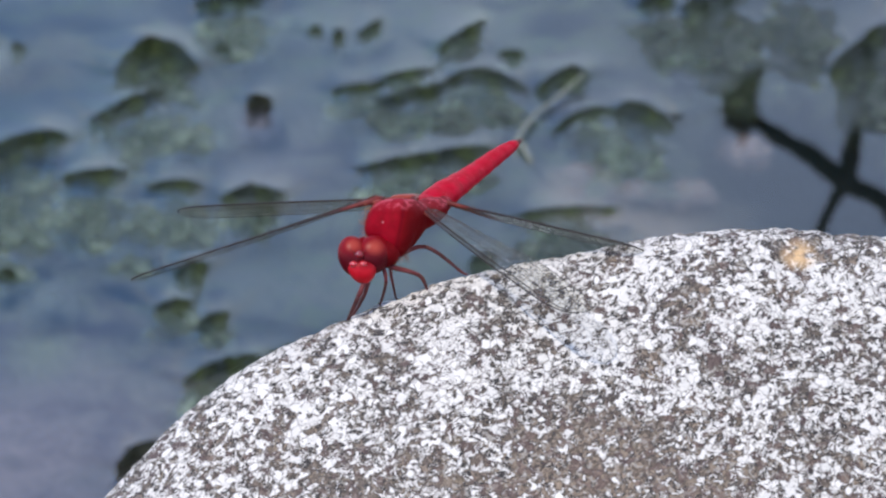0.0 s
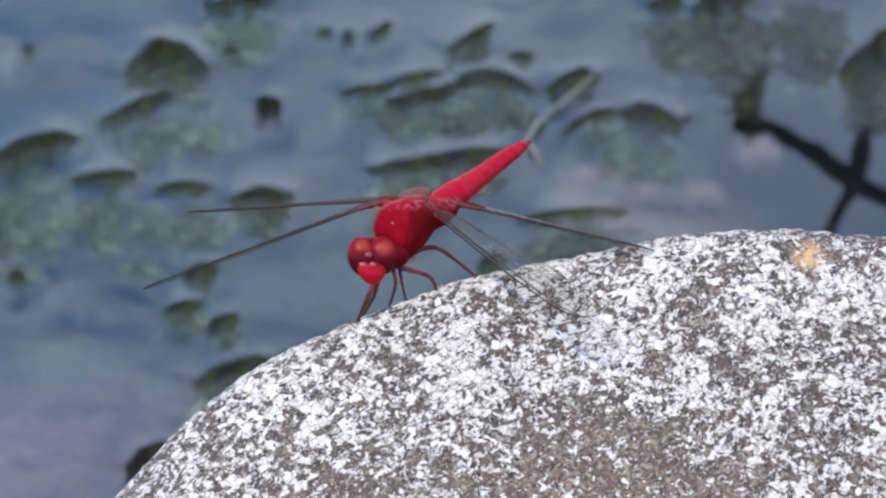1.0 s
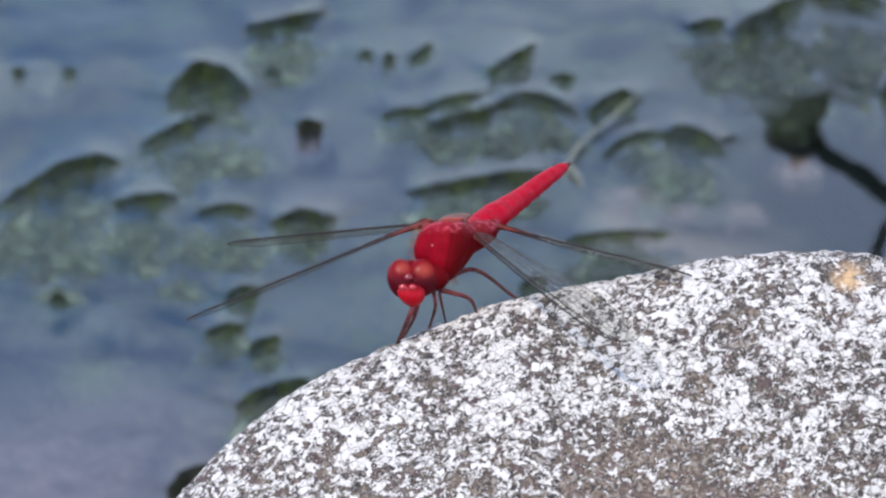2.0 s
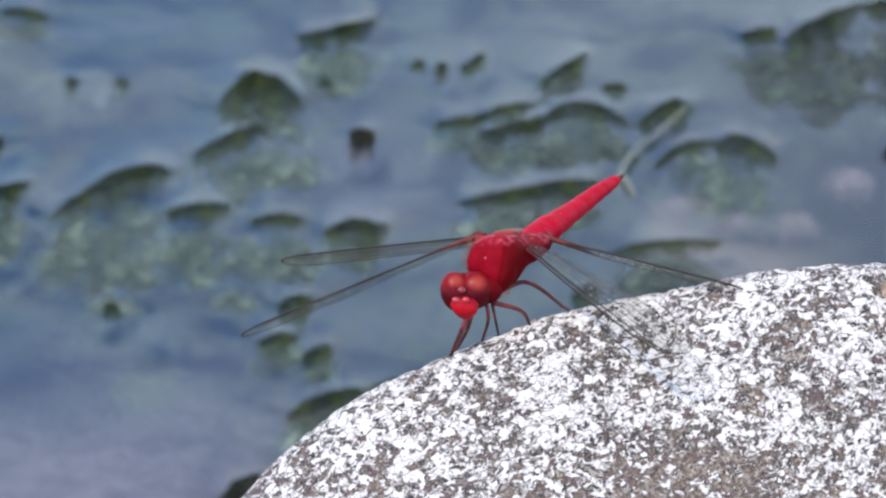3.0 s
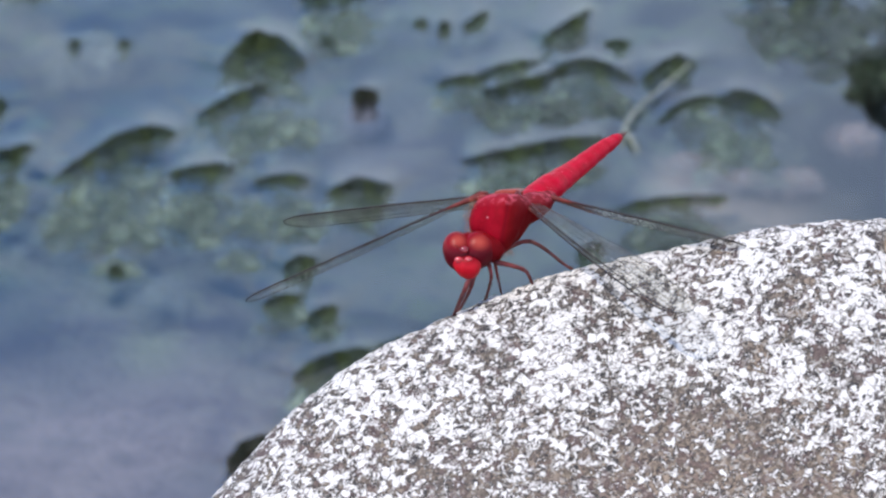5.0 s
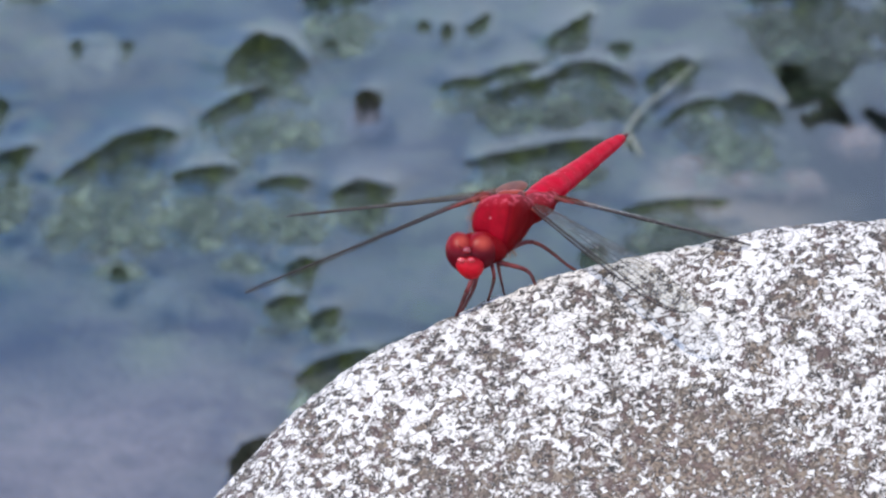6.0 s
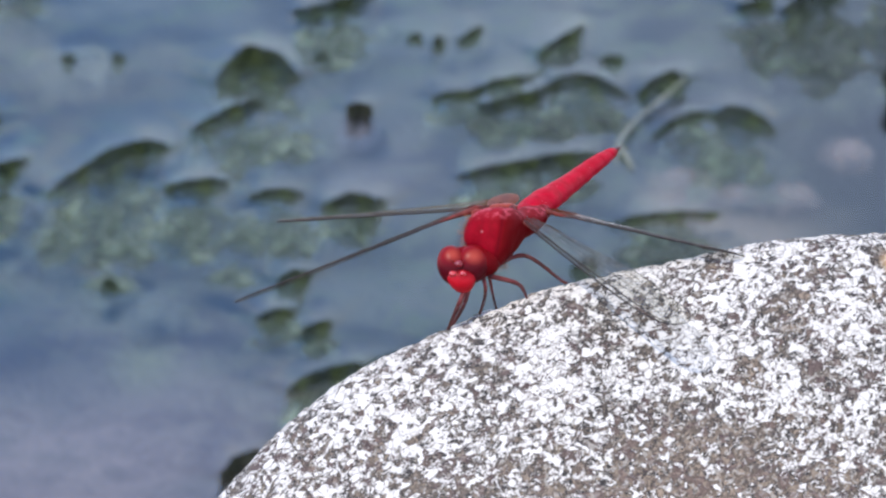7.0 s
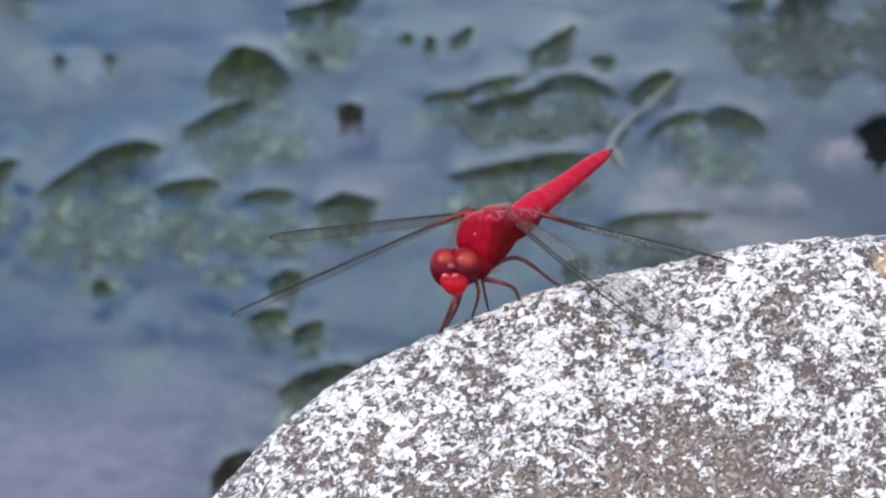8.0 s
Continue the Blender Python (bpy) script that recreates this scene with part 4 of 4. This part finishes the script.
    # legs: hip, knee, shin's end, foot
    for pts, r in (
        ([(0.6, 0.0, 6.6), (4.7, 0.6, 8.0), (9.4, 0.4, 4.7), (10.2, 0.2, 4.4)], 0.34),
        ([(-0.1, -2.2, 5.4), (3.8, -2.4, 4.3), (4.9, -1.4, 2.4), (5.3, -0.8, 2.1)], 0.34),
        ([(-2.7, -3.2, 4.8), (-4.1, -3.8, 1.5), (-5.4, -1.0, -1.4), (-5.7, -0.6, -1.8)], 0.38),
        ([(-2.5, -2.6, 4.8), (-3.2, -2.8, 2.0), (-4.7, 0.2, -0.8), (-5.2, 0.4, -1.3)], 0.32),
        ([(-0.8, -2.4, 5.2), (-0.5, -2.8, 3.2), (-1.4, -0.6, 0.2), (-1.7, -0.3, -0.2)], 0.28),
        ([(0.0, 0.0, 5.2), (0.4, 0.4, 3.0), (0.8, 1.6, 1.2), (1.1, 1.8, 0.8)], 0.22),
    ):
        p = smooth_path([mm(*q) for q in pts], 5)
        rr = [MM * v for v in spread([r * 1.15, r * 0.88, r * 0.8, r * 0.6, r * 0.5, r * 0.35], len(p))]
        leg = part("leg", add_tube(bmesh.new(), p[:6], rr[:6], 8), LEG_M, fly)
        part("shin", add_tube(bmesh.new(), p[5:12], rr[5:12], 8), SHIN_M, leg)
        part("foot", add_tube(bmesh.new(), p[11:], rr[11:], 8), SHIN_M, leg, "dark tapering foot")

    wings = {}
    wings["fl"] = wing("forewing", fly, 0.62, 34.5, 5.2, 7.2, -1, 5)
    wings["hl"] = wing("hindwing", fly, 0.5, 32.4, 9.6, 8.2, -1, 7)
    wings["fr"] = wing("forewing", fly, 0.42, 34.5, 4.0, 7.2, 1, -16)
    wings["hr"] = wing("hindwing", fly, 0.6, 29.5, 9.6, 8.2, 1, 4)
    lobe = add_blob(bmesh.new(), mm(0.8, 2.6, -0.78), mm(2.15, 2.6, 0.28), Matrix.Rotation(radians(-20), 3, "X"), 4)
    part("wing_base", lobe, LOBE_M, wings["hl"], "amber brown lobe of the hindwing")
    tagged(fly, "bright red dragonfly with clear wings perched on a granite boulder", "dragonfly")
    return wings


def wing_pose(base, tip, pitch, side):
    """The wing's pose: along base to tip, chord pointing back along the body, turned by pitch degrees."""
    x = (tip - base).normalized()
    y = BODY_CHORD[side] - x * BODY_CHORD[side].dot(x)
    y.normalize()
    y = Matrix.Rotation(radians(pitch), 3, x) @ y
    z = x.cross(y)
    return Matrix.Translation(base) @ Matrix((x, y, z)).transposed().to_4x4()


BODY_CHORD = {"l": Vector((0, 1, 0)), "r": BODY, "q": Vector((0, 1, 0))}

ground()
boulder()
stones()
water()
straw()
limb, limb_leaf = branch()
wings = dragonfly()


def motions():
    # seconds, lift of the hind and fore wing tips in mm, pitch of the hind and fore wings
    beats = [(0.0, 0.5, 0, 12, 5), (0.2, -0.3, -0.4, 14, 6), (0.4, -1.25, -1.0, 15, 8), (0.5, -3.8, -3.4, 38, 16), (0.6, -3.9, -2.3, 40, 12),
             (0.7, -1.5, -1.0, 14, 6), (0.8, 1.2, -0.1, -6, 3), (1.0, 0, -1.3, 1, 3), (1.5, -0.5, -2.0, 4, 4), (1.7, -0.8, -2.4, 5, 4),
             (2.8, -1.2, -2.7, 11, 8), (3.0, -1.3, -2.7, 11, 9), (3.5, -0.8, -3.3, 14, 10), (4.0, -1.2, -3.4, 16, 10), (4.5, -1.0, -3.4, 16, 10),
             (4.7, -1.4, -3.6, 16, 10), (5.8, 0, -1.6, -2, 3), (6.0, -1.0, -2.3, 0, 3), (6.5, -1.1, -2.4, 4, 4), (7.0, 0, -1.7, -2, 3),
             (7.5, -0.5, -2.0, 1, 3), (7.8, -1.0, -2.8, 7, 4), (8.0, -1.2, -3.1, 10, 7)]
    sets = {"fl": ((-1.6, 3.0, 14.3), (-33.3, 5.0, 4.2), "l"), "hl": ((2.0, 5.2, 14.35), (-27.3, 13.5, 12.8), "l"),
            "fr": ((2.9, 2.8, 13.75), (21.9, -21.6, -0.7), "r"), "hr": ((6.2, 7.0, 14.0), (31.5, -6.5, 8.1), "q")}
    for key, (base, tip, side) in sets.items():
        rows = []
        for t, hind, fore, ph, pf in beats:
            lift, pitch = (hind, ph - 12) if key[0] == "h" else (fore, pf - 5)
            gain = 1.0 if side == "l" else 0.35
            turn = (ph if key[0] == "h" else pf) if side == "l" else pitch * 0.3 if side == "r" else -7 - pitch * 0.4
            rows.append((t, wing_pose(mm(*base), mm(tip[0], tip[1], tip[2] + lift * gain), turn, side)))
        walk(wings[key], rows)
    # the branch sways a little, and the leaf at its tip flutters: seconds, sideways, up, turn about the upright
    sway = [(0, 0, 0), (1.7, 0, 0), (2.8, 0.0075, 0), (4.1, 0.0075, 0), (4.4, 0.003, 0), (6.3, 0, 0), (6.7, 0.0075, 0), (7.0, 0.0075, 0), (7.2, 0, 0), (7.3, 0, 0), (7.5, 0.0075, 0), (7.7, 0.005, 0), (8, 0.002, 0.0015)]
    walk(limb, [(t, pose(dx, 0, dz)) for t, dx, dz in sway])
    flutter = [(0, 0.0000, 0.0000, 46), (0.1, -0.0108, 0.0000, 0), (0.2, -0.0061, 0.0018, 21), (0.3, 0.0025, 0.0009, 63), (0.4, -0.0041, 0.0009, 31), (0.5, -0.0088, 0.0000, 0),
              (0.6, -0.0050, 0.0009, 28), (0.7, 0.0008, 0.0009, 49), (0.8, 0.0025, 0.0009, 56), (0.9, -0.0083, 0.0005, 0), (1, -0.0008, 0.0005, 49), (1.1, -0.0078, 0.0000, 0),
              (1.2, -0.0108, -0.0005, 0), (1.3, -0.0060, 0.0009, 21), (1.4, -0.0086, 0.0002, 0), (1.5, -0.0043, 0.0009, 28), (1.7, -0.0038, 0.0009, 28), (2.2, 0.0074, -0.0009, 35),
              (2.8, 0.0190, -0.0026, 42), (4.1, 0.0190, -0.0026, 42), (4.3, 0.0094, -0.0048, 42), (4.5, 0.0051, -0.0002, 35), (4.6, 0.0094, -0.0035, 42), (4.7, 0.0098, -0.0035, 42),
              (5.2, 0.0058, -0.0026, 35), (5.7, 0.0025, -0.0009, 42), (5.8, -0.0002, -0.0005, 35), (5.9, 0.0089, -0.0035, 49), (6, -0.0124, -0.0016, 0), (6.1, -0.0060, -0.0009, 21),
              (6.2, -0.0223, -0.0044, 0), (6.3, -0.0071, 0.0083, 56), (6.4, 0.0063, 0.0012, 35), (6.5, 0.0104, -0.0023, 49), (6.8, 0.0182, -0.0035, 42), (7, 0.0174, -0.0035, 42),
              (7.1, 0.0093, -0.0035, 42), (7.2, -0.0174, -0.0009, 7), (7.3, -0.0055, 0.0005, 28), (7.4, 0.0174, -0.0018, 42), (7.5, 0.0190, -0.0035, 42), (7.6, 0.0136, -0.0048, 42),
              (7.9, 0.0149, -0.0035, 42), (8, 0.0127, 0.0088, 49)]
    at = lambda t: float(np.interp(t, [r[0] for r in sway], [r[1] for r in sway]))
    walk(limb_leaf, [(t, Matrix.Translation(TIP) @ pose(dx - at(t), 0, dz, 0, 0, 1.35 * turn)) for t, dx, dz, turn in flutter])


motions()
